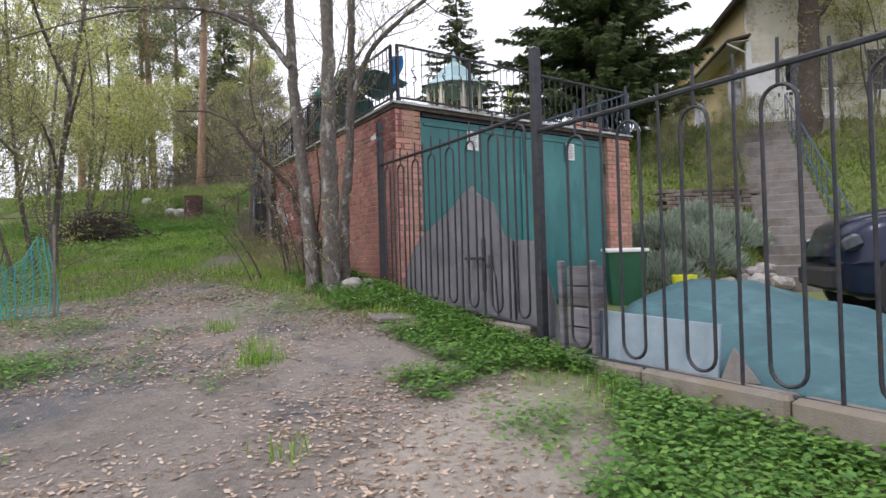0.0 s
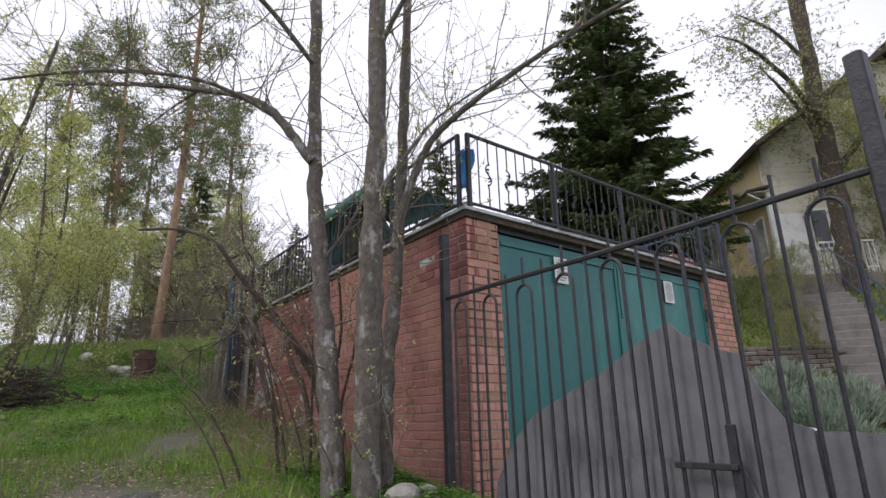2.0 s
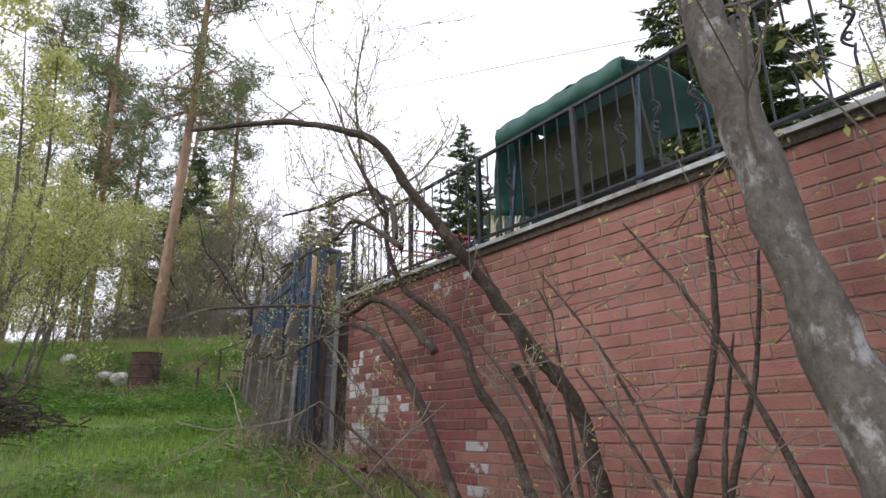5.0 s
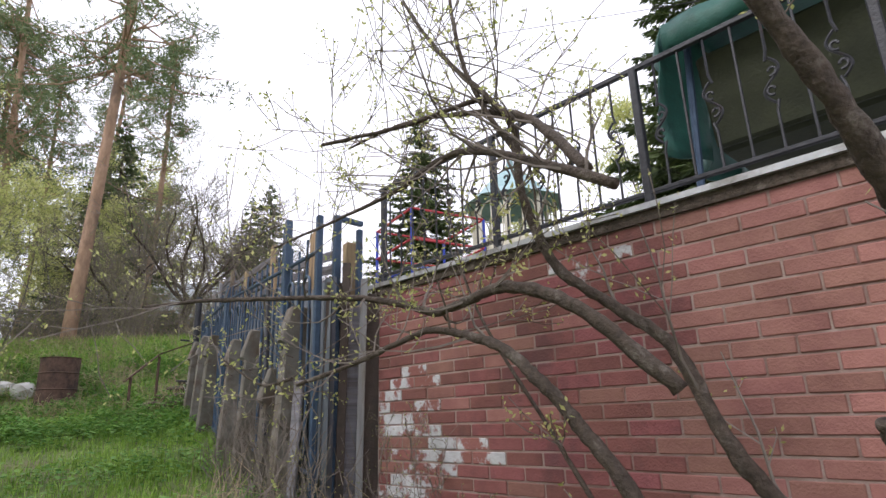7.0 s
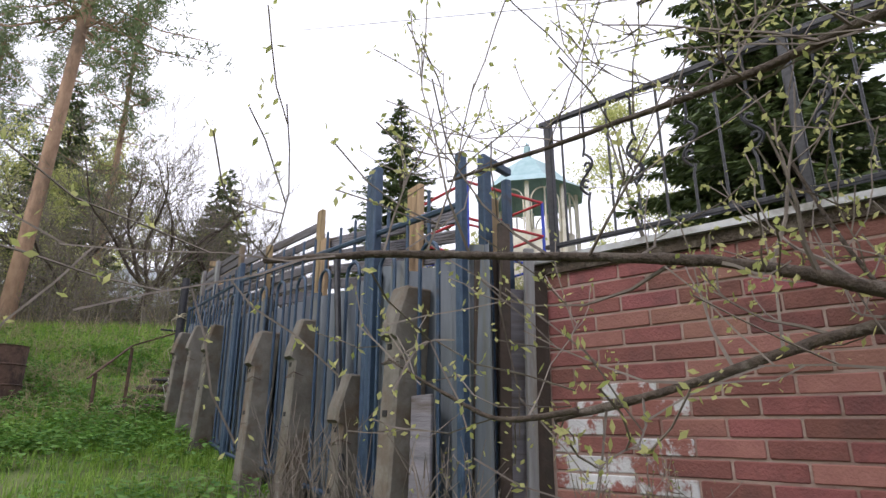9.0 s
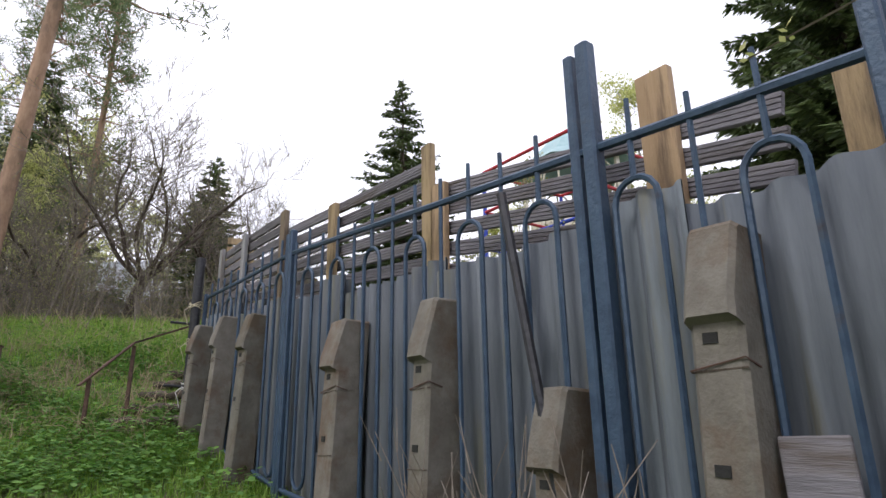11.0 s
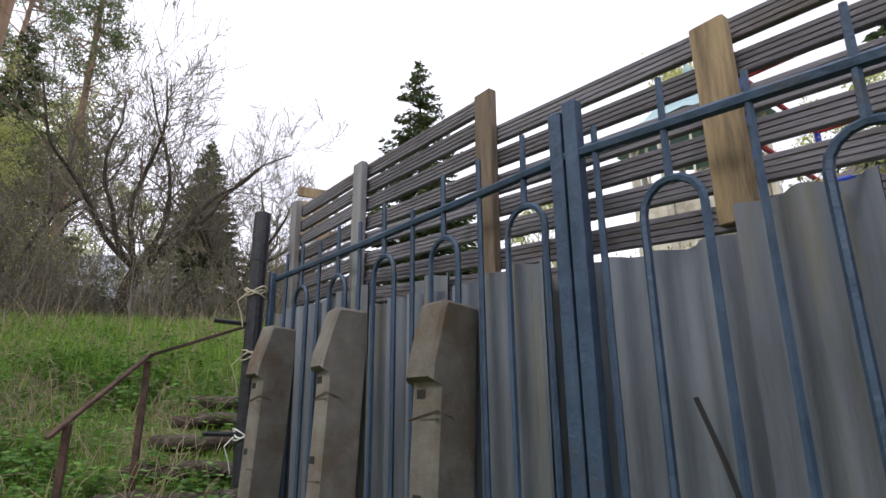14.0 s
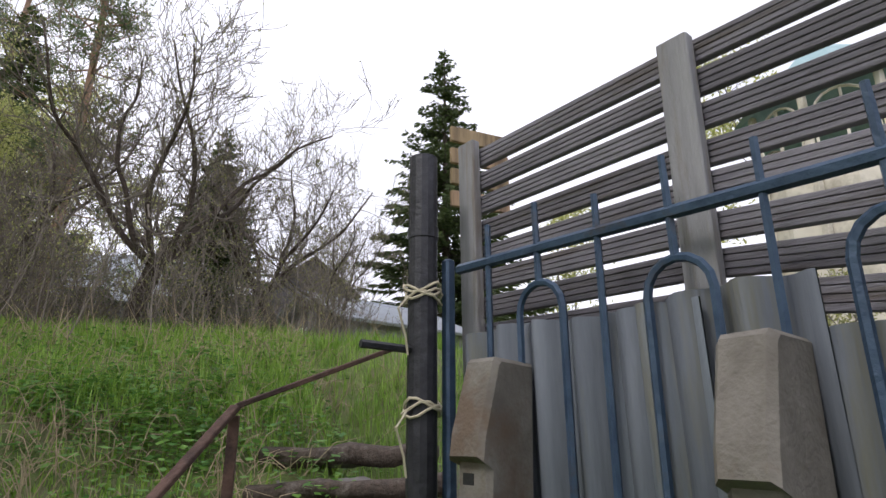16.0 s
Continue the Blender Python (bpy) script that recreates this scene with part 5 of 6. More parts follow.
# ---- ground cover ----
def cover():
    rng = random.Random(99)
    gr, wd, li, fl = Shape(), Shape(), Shape(), Shape()

    def edge(y):
        return along(EDGE, y) + 2.2 * smooth01((y - 18.6) / 1.2)

    def inside(x, y):
        return x < edge(y) - 0.02

    def blade(x, y, h):
        p = Vector((x, y, height(x, y) - 0.01))
        a = rng.uniform(0, 6.28)
        d = Vector((math.cos(a), math.sin(a), 0))
        s = Vector((-d.y, d.x, 0)) * rng.uniform(0.003, 0.006)
        tip = p + d * h * rng.uniform(0.15, 0.7) + Vector((0, 0, h))
        mid = p + d * h * 0.12 + Vector((0, 0, h * 0.55))
        gr.add((p - s, p + s, mid + s * 0.8, mid - s * 0.8, tip), ((0, 1, 2, 3), (3, 2, 4)))
    n = 0
    while n < 150000:
        y = 1.0 + 24 * rng.random() ** 0.85
        x = edge(y) - 14 * rng.random() ** 1.4
        t = turf(x, y)
        if rng.random() > t * t * (0.35 + 0.65 * smooth01(0.5 + 1.5 * noise.noise(Vector((x * 1.3, y * 1.3, 0))))) or not inside(x, y):
            n += 0.12
            continue
        if y < 6.0 and rng.random() < 0.6:
            n += 0.1
            continue
        blade(x, y, rng.uniform(0.04, 0.13) * (2.1 if y > 20.5 else 1.0))
        n += 1

    def weed(x, y, k, size):
        z = height(x, y)
        for _ in range(k):
            a = rng.uniform(0, 6.28)
            q = Vector((x + rng.gauss(0, 0.05), y + rng.gauss(0, 0.05), z + rng.uniform(0.02, 0.16) * size / 0.05))
            d = Vector((math.cos(a), math.sin(a), rng.uniform(-0.35, 0.4))).normalized()
            wd.leaf(q, d, Vector((0, 0, 1)) + rnd_dir(rng) * 0.3, size * rng.uniform(0.7, 1.5), size * rng.uniform(0.6, 1.0))
    def sandy(x, y):
        return ((x - 1.22 - 0.25 * (y - 4.2)) / 0.62) ** 2 + ((y - 4.2) / 1.15) ** 2 < 0.9
    for _ in range(6200):          # strip along the fences and the wall
        y = rng.uniform(0.8, 9.3)
        f = 1.5 if y < 4.8 else 0.95
        x = along(EDGE, y) - 0.1 - f * rng.random() ** 1.3
        if noise.noise(Vector((x * 1.1, y * 1.1, 7))) > -0.15 and not (sandy(x, y) and rng.random() < 0.93):
            weed(x, y, 8, rng.uniform(0.022, 0.042))
    for _ in range(3200):          # dense low plants before the kerb
        y = rng.uniform(2.0, 5.2)
        x = along(EDGE, y) - 0.12 - 1.55 * rng.random()
        if noise.noise(Vector((x * 1.7, y * 1.7, 17))) > -0.22 and not sandy(x, y):
            weed(x, y, 8, rng.uniform(0.02, 0.038))
    for _ in range(900):           # thin plants on the verge of the bare earth
        y = rng.uniform(0.5, 3.4)
        x = along(EDGE, y) - 0.3 - 1.6 * rng.random()
        if noise.noise(Vector((x * 1.6, y * 1.6, 3))) > 0.05:
            weed(x, y, 6, 0.028)
    for cx, cy, r, n in ((-2.75, 5.2, 0.55, 420), (1.42, 4.25, 0.22, 60), (-3.3, 6.6, 0.5, 160), (-1.2, 7.3, 0.6, 160)):
        for _ in range(n):         # separate green patches on the track
            x, y = rng.gauss(cx, r * 0.6), rng.gauss(cy, r * 0.5)
            weed(x, y, 6, rng.uniform(0.022, 0.038))
    for cx, cy, n in ((-0.75, 5.5, 150), (-0.95, 5.9, 50), (-1.6, 6.5, 70), (0.1, 3.9, 30)):
        for _ in range(n):
            blade(rng.gauss(cx, 0.09), rng.gauss(cy, 0.08), rng.uniform(0.07, 0.17))
    for _ in range(7500):          # nettles and ground elder in the meadow
        y = rng.uniform(8.5, 23)
        x = edge(y) - 0.2 - 9 * rng.random() ** 1.2
        if noise.noise(Vector((x * 0.6, y * 0.6, 1))) > (-0.3 if y > 16 else 0.05):
            weed(x, y, 6, rng.uniform(0.036, 0.064))
    for _ in range(5200):          # nettles on the bank by the handrail
        y = rng.uniform(16.0, 21.5)
        x = rng.uniform(-13, -6.5)
        if inside(x, y) and noise.noise(Vector((x * 0.9, y * 0.9, 41))) > -0.12:
            weed(x, y, 10, rng.uniform(0.034, 0.06))
    for _ in range(2600):
        x, y = rng.uniform(-5.5, -0.6), rng.uniform(1.6, 8.2)
        if noise.noise(Vector((x * 0.9, y * 0.9, 11))) > 0.12 + 0.25 * (x > -1.4) - 0.2 * (y > 7):
            weed(x, y, 6, 0.03)
    for _ in range(76000):          # dead leaves
        y = rng.uniform(0.3, 10.0)
        x = along(EDGE, y) - 0.2 - 7 * rng.random()
        q = 0.48 + 1.1 * noise.noise(Vector((x * 0.8, y * 0.8, 21))) + 0.5 * noise.noise(Vector((x * 3, y * 3, 8))) + 0.25 * smooth01((-1 - x) / 2)
        if rng.random() > max(0.05, q):
            continue
        a = rng.uniform(0, 6.28)
        d = Vector((math.cos(a), math.sin(a), rng.uniform(-0.1, 0.3))).normalized()
        li.leaf(Vector((x, y, height(x, y) + rng.uniform(0.003, 0.012))), d, Vector((0, 0, 1)) + rnd_dir(rng) * 0.4, rng.uniform(0.016, 0.054) * (1.3 if rng.random() < 0.1 else 1.0), rng.uniform(0.010, 0.028))
    for _ in range(70):
        y = rng.gauss(6.9, 0.45)
        x = along(EDGE, y) - 0.75 + rng.gauss(0, 0.22)
        if inside(x, y):
            z = height(x, y) + rng.uniform(0.1, 0.17)
            for k in range(5):
                a = k * 1.257
                fl.leaf(Vector((x, y, z)), Vector((math.cos(a), math.sin(a), 0.15)), Vector((0, 0, 1)), 0.014, 0.011)
    solid("grass", gr, M_GRASS, "short spring grass over the bank and verge", "grass", kind="stuff")
    solid("weeds", wd, M_WEED, "low broad-leaved green weeds along the fence and bank", "weeds", kind="stuff")
    solid("leaf_litter", li, M_LITTER, "dry brown and pale leaves scattered on the track", "leaf litter", kind="stuff")
    solid("wood_anemones", fl, M_WHITE, "small white flowers among the weeds", "flowers", kind="stuff")
    # dry stalks before the wall
    st = Shape()
    for _ in range(900):
        y = rng.uniform(9.0, 13.6)
        x = along(EDGE, y) - 0.15 - 1.1 * rng.random() ** 1.5
        p = Vector((x, y, height(x, y)))
        d = rnd_dir(rng, 0.7)
        L = rng.uniform(0.15, 0.6)
        st.tube([p, p + d * L * 0.5, p + d * L + Vector((rng.uniform(-0.1, 0.1), rng.uniform(-0.1, 0.1), -0.08))], [0.004, 0.003, 0.0015], 3, False)
    for _ in range(500):
        x, y = rng.uniform(-16, -6), rng.uniform(22.0, 24.6)
        p = Vector((x, y, height(x, y)))
        d = rnd_dir(rng, 0.9)
        L = rng.uniform(0.2, 0.7)
        st.tube([p, p + d * L * 0.5, p + d * L], [0.005, 0.004, 0.002], 3, False)
    for _ in range(420):
        x, y = rng.uniform(-13, -6.9), rng.uniform(17.8, 23.5)
        for k in range(9):
            p = Vector((x + rng.gauss(0, 0.06), y + rng.gauss(0, 0.06), height(x, y)))
            d = rnd_dir(rng, 0.5)
            L = rng.uniform(0.15, 0.4)
            st.tube([p, p + d * L * 0.5 + Vector((0, 0, 0.07)), p + d * L], [0.003, 0.003, 0.0015], 3, False)
    solid("dry_stalks", st, M_STRAW, "dry pale stalks and fallen twigs at the wall foot", "dry stalks", kind="stuff")


cover()


# ---- loose things along the track ----
def barrel():
    b = thing("oil_drum", "rusty open-topped steel drum standing in the grass", "drum")
    cx, cy = -9.0, 18.95
    z0 = height(cx, cy) - 0.03
    prof = [(0.29, 0.0), (0.30, 0.01), (0.29, 0.03), (0.285, 0.24), (0.298, 0.255), (0.285, 0.27), (0.285, 0.5), (0.298, 0.515), (0.285, 0.53), (0.287, 0.74), (0.30, 0.76), (0.28, 0.765), (0.27, 0.70), (0.26, 0.2), (0.0, 0.19)]
    s = Shape()
    n = 24
    for r, z in prof:
        for j in range(n):
            a = 2 * math.pi * j / n
            s.v.append((cx + r * math.cos(a), cy + r * math.sin(a), z0 + z))
    for i in range(len(prof) - 1):
        for j in range(n):
            s.f.append((i * n + j, i * n + (j + 1) % n, (i + 1) * n + (j + 1) % n, (i + 1) * n + j))
    part("drum", s, M_IRON_R, b)


barrel()


def stone(name, x, y, z, r, seed, material, label, category, squash=0.7):
    rg = random.Random(seed)
    bm = bmesh.new()
    bmesh.ops.create_icosphere(bm, subdivisions=2, radius=r)
    for v in bm.verts:
        k = 1 + 0.35 * noise.noise(v.co / r * 1.1 + Vector((seed * 3.1, 0, 0)))
        v.co = Vector((v.co.x * k * 1.1, v.co.y * k, v.co.z * k * squash))
    me = bpy.data.meshes.new(name)
    bm.to_mesh(me)
    bm.free()
    me.materials.append(material)
    ob = new(name, me)
    ob.matrix_world = pose(x, y, z, rg.uniform(-20, 20), rg.uniform(-20, 20), rg.uniform(0, 360))
    return tagged(ob, label, category, category + "s")


for i, (x, y, r) in enumerate(((-0.75, 8.25, 0.13), (-0.58, 8.4, 0.10), (-0.95, 8.12, 0.08), (-0.5, 8.15, 0.07))):
    stone("rubble_stone", x, y, height(x, y) + r * 0.4, r, i, M_STONE, "pale grey stone at the foot of the garage corner", "stone", 0.9)
for i, (x, y) in enumerate(((-10.1, 19.4), (-9.7, 19.3), (-12.0, 21.0))):
    stone("white_sack", x, y, height(x, y) + 0.08, 0.19, 30 + i, mat("sackcloth", (0.42, 0.41, 0.38), (0.56, 0.55, 0.52), 9, 0.9, 0.5), "white filled sack lying in the grass", "sack", 0.8)
for i in range(4):
    a = Shape().box((0.25, 0.12, 0.065), pose(-3.0 - 0.12 * i, 12.05 + 0.1 * (i % 2), height(-3.0, 12.05) + 0.05 + 0.02 * i, 8 * i - 10, 12, 40 * i), 0.006)
    solid("loose_brick", a, M_BRICK_D, "loose dark red brick at the wall foot", "brick", "loose bricks")
ps = thing("paving_slab", "flat grey stone slab half buried in weeds", "slab")
part("slab", Shape().box((0.42, 0.30, 0.05), pose(0.05, 6.9, height(0.05, 6.9) + 0.005, 4, 2, 35), 0.015), M_STEP, ps)

# brush pile
bp = thing("brush_pile", "heap of dead dark branches beside the track", "brush pile", kind="stuff")
s = Shape()
rg = random.Random(6)
for _ in range(420):
    x, y = -8.9 + rg.gauss(0, 0.6), 14.3 + rg.gauss(0, 0.4)
    p = Vector((x, y, height(x, y) + max(0.05, 0.85 - abs(x + 8.9) * 0.6) * rg.random()))
    d = rnd_dir(rg)
    d.z *= 0.3
    L = rg.uniform(0.3, 0.9)
    s.tube([p - d * L / 2, p + rnd_dir(rg) * 0.05, p + d * L / 2], [0.016, 0.013, 0.006], 4, False)
mass("branch_spray", s, M_BARK_D, bp)
# netting on sticks
net = thing("garden_net", "torn teal plastic netting on thin sticks", "netting")
s = Shape()
na, nb = Vector((-4.55, 6.6, 0)), Vector((-3.9, 7.1, 0))
for i in range(13):
    f = i / 12
    pts = [lerp(na, nb, f) + Vector((0.04 * math.sin(7 * f + 3 * g), 0.03 * math.sin(5 * g), 0.62 + 0.95 * g * (0.8 + 0.2 * math.sin(9 * f)))) for g in np.linspace(0, 1, 7)]
    s.tube(pts, 0.008, 4, False)
for j in range(15):
    g = j / 14
    pts = [lerp(na, nb, f) + Vector((0.04 * math.sin(7 * f + 3 * g), 0.03 * math.sin(5 * g), 0.62 + 0.95 * g * (0.8 + 0.2 * math.sin(9 * f)))) for f in np.linspace(0, 1, 7)]
    s.tube(pts, 0.006, 4, False)
part("mesh", s, M_NET, net)
for p in (na, nb):
    part("stick", Shape().tube([p + Vector((0, 0, 0.4)), p + Vector((0.03, 0, 1.7))], 0.016, 6), M_TWIG, net)


# ---- terrace furniture ----
swing = thing("garden_swing", "garden swing seat with a green fabric canopy on the garage roof", "swing seat")
sw = along_line(GA + W * 1.62 + U * 0.72 + Vector((0, 0, RZ)), W)
can = Shape()
for i in range(25):
    for j in range(9):
        a, b = i / 24, j / 8
        z = 0.98 + 0.15 * math.sin(math.pi * b) - 0.03 * math.sin(math.pi * a * 4) * (1 - b) + 0.03 * noise.noise(Vector((a * 9, b * 6, 2)))
        can.v.append(tuple(sw @ Vector((1.25 * a + 0.42, 0.62 - 1.25 * b + 0.02 * noise.noise(Vector((a * 7, b * 5, 8))), z))))
for i in range(24):
    for j in range(8):
        can.f.append((i * 9 + j, i * 9 + j + 1, (i + 1) * 9 + j + 1, (i + 1) * 9 + j))
cano = part("canopy", can, M_GREENC, swing, "teal-green fabric canopy", True)
cano.modifiers.new("thick", 'SOLIDIFY').thickness = 0.012
val = Shape()
for i in range(25):
    a = i / 24
    for q, drop in ((0.63, 0.0), (0.65, 0.07), (0.64, 0.15 + 0.035 * abs(math.sin(a * 9)))):
        val.v.append(tuple(sw @ Vector((1.25 * a + 0.42, q + 0.012 * math.sin(31 * a), 0.99 - drop))))
val.f = [(3 * i + k, 3 * i + k + 1, 3 * i + k + 4, 3 * i + k + 3) for i in range(24) for k in range(2)]
part("valance", val, M_GREENC, swing, "", True).modifiers.new("thick", 'SOLIDIFY').thickness = 0.008
M_OLIVE = mat("olive_cover", (0.025, 0.03, 0.015), (0.05, 0.055, 0.03), 6, 0.85, 0.3)
part("backrest", Shape().box((1.15, 0.07, 0.5), sw @ pose(1.0, 0.42, 0.56, -12), 0.02), M_OLIVE, swing, "dark olive padded back")
part("seat", Shape().box((1.15, 0.5, 0.08), sw @ pose(1.0, 0.1, 0.34), 0.02), M_OLIVE, swing)
for a in (0.44, 1.62):
    for b in (0.58, -0.55):
        part("leg", Shape().tube([sw @ Vector((a, b, 0)), sw @ Vector((a, b * 0.75, 1.0))], 0.02, 8), M_IRON_B, swing)
part("crossbar", Shape().tube([sw @ Vector((0.42, 0.6, 0.99)), sw @ Vector((1.66, 0.6, 0.99))], 0.018, 8), M_IRON_B, swing)
cur = Shape()
for i in range(15):
    for j in range(11):
        a, b = i / 14, j / 10
        cur.v.append(tuple(sw @ Vector((1.68 + 0.07 * math.sin(15 * a + 2 * b) + 0.05 * noise.noise(Vector((a * 5, b * 5, 4))), 0.6 - 1.15 * a, 0.99 - 0.72 * b + 0.12 * math.sin(math.pi * a) * (1 - b)))))
cur.f = [(i * 11 + j, i * 11 + j + 1, (i + 1) * 11 + j + 1, (i + 1) * 11 + j) for i in range(14) for j in range(10)]
part("curtain", cur, M_GREENC, swing, "dark green net hanging at the end", True).modifiers.new("thick", 'SOLIDIFY').thickness = 0.01
rag = Shape()
rm = along_line(GA + W * 0.12 + U * 0.02, U)
for i in range(6):
    for j in range(9):
        a, b = i / 5, j / 8
        rag.v.append(tuple(rm @ Vector((0.13 * a + 0.03 * math.sin(6 * b), -0.05 + 0.05 * math.sin(5 * a + 3 * b), 3.9 - 0.42 * b))))
rag.f = [(i * 9 + j, i * 9 + j + 1, (i + 1) * 9 + j + 1, (i + 1) * 9 + j) for i in range(5) for j in range(8)]
solid("blue_rag", rag, M_BLUEC, "crumpled bright blue cloth hanging on the railing post", "cloth", smooth=True).modifiers.new("thick", 'SOLIDIFY').thickness = 0.01
pot = thing("planter_box", "red-brown planter box on the garage roof edge", "planter")
part("box", Shape().box((0.5, 0.2, 0.16), FRONT @ pose(3.9, 0.18, RZ + 0.08), 0.015), M_BRICK_F, pot)

# gazebo with a teal roof, up the garden
gz = thing("gazebo", "small pale gazebo with a pointed teal roof up the garden", "gazebo")
gx, gy = -0.6, 21.8
g0 = height(gx, gy)
roof = Shape()
for r, z in ((1.25, 7.2), (0.9, 7.45), (0.45, 7.95), (0.10, 8.2), (0.08, 8.45), (0.0, 8.6)):
    for j in range(8):
        a = 2 * math.pi * j / 8
        roof.v.append((gx + r * math.cos(a), gy + r * math.sin(a), z))
roof.f = [(i * 8 + j, i * 8 + (j + 1) % 8, (i + 1) * 8 + (j + 1) % 8, (i + 1) * 8 + j) for i in range(5) for j in range(8)]
part("roof", roof, mat("teal_roof", (0.22, 0.36, 0.38), (0.34, 0.48, 0.50), 5, 0.5, 0.1), gz)
for j in range(8):
    a = 2 * math.pi * (j + 0.5) / 8
    part("post", Shape().box((0.08, 0.08, 7.22 - g0), pose(gx + 1.0 * math.cos(a), gy + 1.0 * math.sin(a), (7.22 + g0) / 2), 0.01), M_HOUSE_W, gz)
part("parapet", Shape().tube([(gx, gy, g0), (gx, gy, 6.2)], 1.0, 8), M_HOUSE_W, gz)
for j in range(8):
    a = 2 * math.pi * j / 8
    fr = along_line(Vector((gx + 0.93 * math.cos(a), gy + 0.93 * math.sin(a), 6.2)), (-math.sin(a), math.cos(a)))
    arch = [fr @ Vector((0.30 * math.cos(c), 0, 0.62 + 0.30 * math.sin(c))) for c in np.linspace(0, math.pi, 11)]
    part("arch", Shape().tube([fr @ Vector((0.30, 0, 0.0))] + arch + [fr @ Vector((-0.30, 0, 0.0))], 0.018, 6), M_HOUSE_W, gz)
    part("glazing_bar", Shape().box((0.03, 0.03, 0.9), fr @ pose(0, 0, 0.45)), M_HOUSE_W, gz)

# play frame behind the screen
pf = thing("play_frame", "red and blue tubular climbing frame behind the board screen", "climbing frame")
pz = height(-2.6, 17.2)
for x, y in ((-3.3, 16.4), (-2.2, 16.9), (-3.8, 17.5), (-2.7, 18.0)):
    part("upright", Shape().tube([(x, y, pz - 0.4), (x, y, 5.15)], 0.022, 8), M_BLUE, pf)
for a, b in (((-3.3, 16.4), (-2.2, 16.9)), ((-3.8, 17.5), (-2.7, 18.0)), ((-3.3, 16.4), (-3.8, 17.5)), ((-2.2, 16.9), (-2.7, 18.0))):
    for z in (3.95, 4.3, 4.7, 5.15):
        part("crossbar", Shape().tube([(*a, z), (*b, z)], 0.018, 8), M_BLUE if z == 4.3 else M_RED, pf)


# ---- yard, stairs and house ----
yard = Shape()
for i in range(41):
    for j in range(25):
        s_, d_ = 0.30 + 4.6 * i / 40, 0.14 + 2.7 * j / 24
        p = P1 + FD * (s_ - 0.1 * j / 24) + Vector((0.813, 0.583, 0)) * d_
        b = j / 24
        z = 0.40 + 0.56 * (1 - 0.12 * s_) * math.sin(math.pi * min(1, b * 0.95)) ** 0.8 * (0.75 + 0.25 * math.sin(s_ * 1.7 + 1)) + 0.05 * noise.noise(Vector((s_ * 2.2, d_ * 2.2, 1))) + 0.03 * noise.noise(Vector((s_ * 6, d_ * 4, 3))) + 0.02 * abs(noise.noise(Vector((s_ * 9 + d_ * 6, d_ * 3, 5))))
        yard.v.append((p.x, p.y, z))
yard.f = [(i * 25 + j, (i + 1) * 25 + j, (i + 1) * 25 + j + 1, i * 25 + j + 1) for i in range(40) for j in range(24)]
tarp = solid("tarpaulin", yard, M_TARP, "teal tarpaulin draped over a long heap behind the fence", "tarpaulin", smooth=True)
tarp.modifiers.new("thick", 'SOLIDIFY').thickness = 0.01
bd = thing("grey_board", "pale blue-grey board standing on edge along the tarpaulin", "board")
part("board", Shape().box((1.05, 0.02, 0.36), km @ pose(0.95, 0.16, 0.58, -6, 1.5, 0), 0.004), mat("bluish_board", (0.20, 0.26, 0.31), (0.30, 0.37, 0.42), 5, 0.6, 0.2), bd)
chip = Shape().prism(((0, 0), (0.24, 0.02), (0.06, 0.20)), 0.02, km @ pose(1.50, 0.13, 0.42, -12, 0, 0))
solid("broken_panel", chip, M_STEP, "broken triangular piece of pale panel by the fence", "panel")
cr = thing("timber_stack", "weathered grey timber boards stacked behind the fence post", "timber stack")
for i in range(4):
    part("board", Shape().box((0.30, 0.10, 0.15), km @ pose(0.33, 0.16, 0.55 + i * 0.158, 1.5, rng.uniform(-1, 1), 2), 0.008), M_WOOD_G, cr)
for x in (0.15, 0.50):
    part("stake", Shape().box((0.05, 0.05, 0.85), km @ pose(x, 0.09, 0.72, 2, 1, 0), 0.006), M_WOOD_G, cr)
bn = thing("wheelie_bin", "dark green plastic bin with a pale lid by the garage door", "bin")
part("body", Shape().add([Vector((2.98 + sx * w, 10.3 + sy * w, z)) for z, w in ((0.36, 0.22), (1.2, 0.28)) for sx, sy in ((-1, -1), (1, -1), (1, 1), (-1, 1))], [(3, 2, 1, 0), (4, 5, 6, 7), (0, 1, 5, 4), (1, 2, 6, 5), (2, 3, 7, 6), (3, 0, 4, 7)]), M_BIN, bn)
part("lid", Shape().box((0.62, 0.62, 0.05), pose(2.98, 10.3, 1.23, 2, 0, 0), 0.015), M_WHITE, bn, "pale lid")
yb = thing("yellow_bucket", "bright yellow plastic tub beside the bin", "tub")
part("tub", Shape().add([Vector((3.75 + math.cos(a) * w, 9.9 + math.sin(a) * w, z)) for z, w in ((0.5, 0.14), (0.84, 0.18)) for a in np.linspace(0, 5.6, 9)], [tuple(range(8, -1, -1)), tuple(range(9, 18))] + [(i, (i + 1) % 9, 9 + (i + 1) % 9, 9 + i) for i in range(9)]), M_YEL, yb)
for i in range(16):
    x, y = 5.2 + rng.uniform(-0.7, 1.0), 12.6 + rng.uniform(-0.6, 0.6)
    stone("garden_stone", x, y, height(x, y) + 0.06 + 0.14 * rng.random(), rng.uniform(0.12, 0.24), 60 + i, M_STONE, "rough grey stone in the yard heap", "stone")
ds = thing("dry_stone_wall", "low dry-stacked dark slate retaining wall on the slope", "wall", kind="structure")
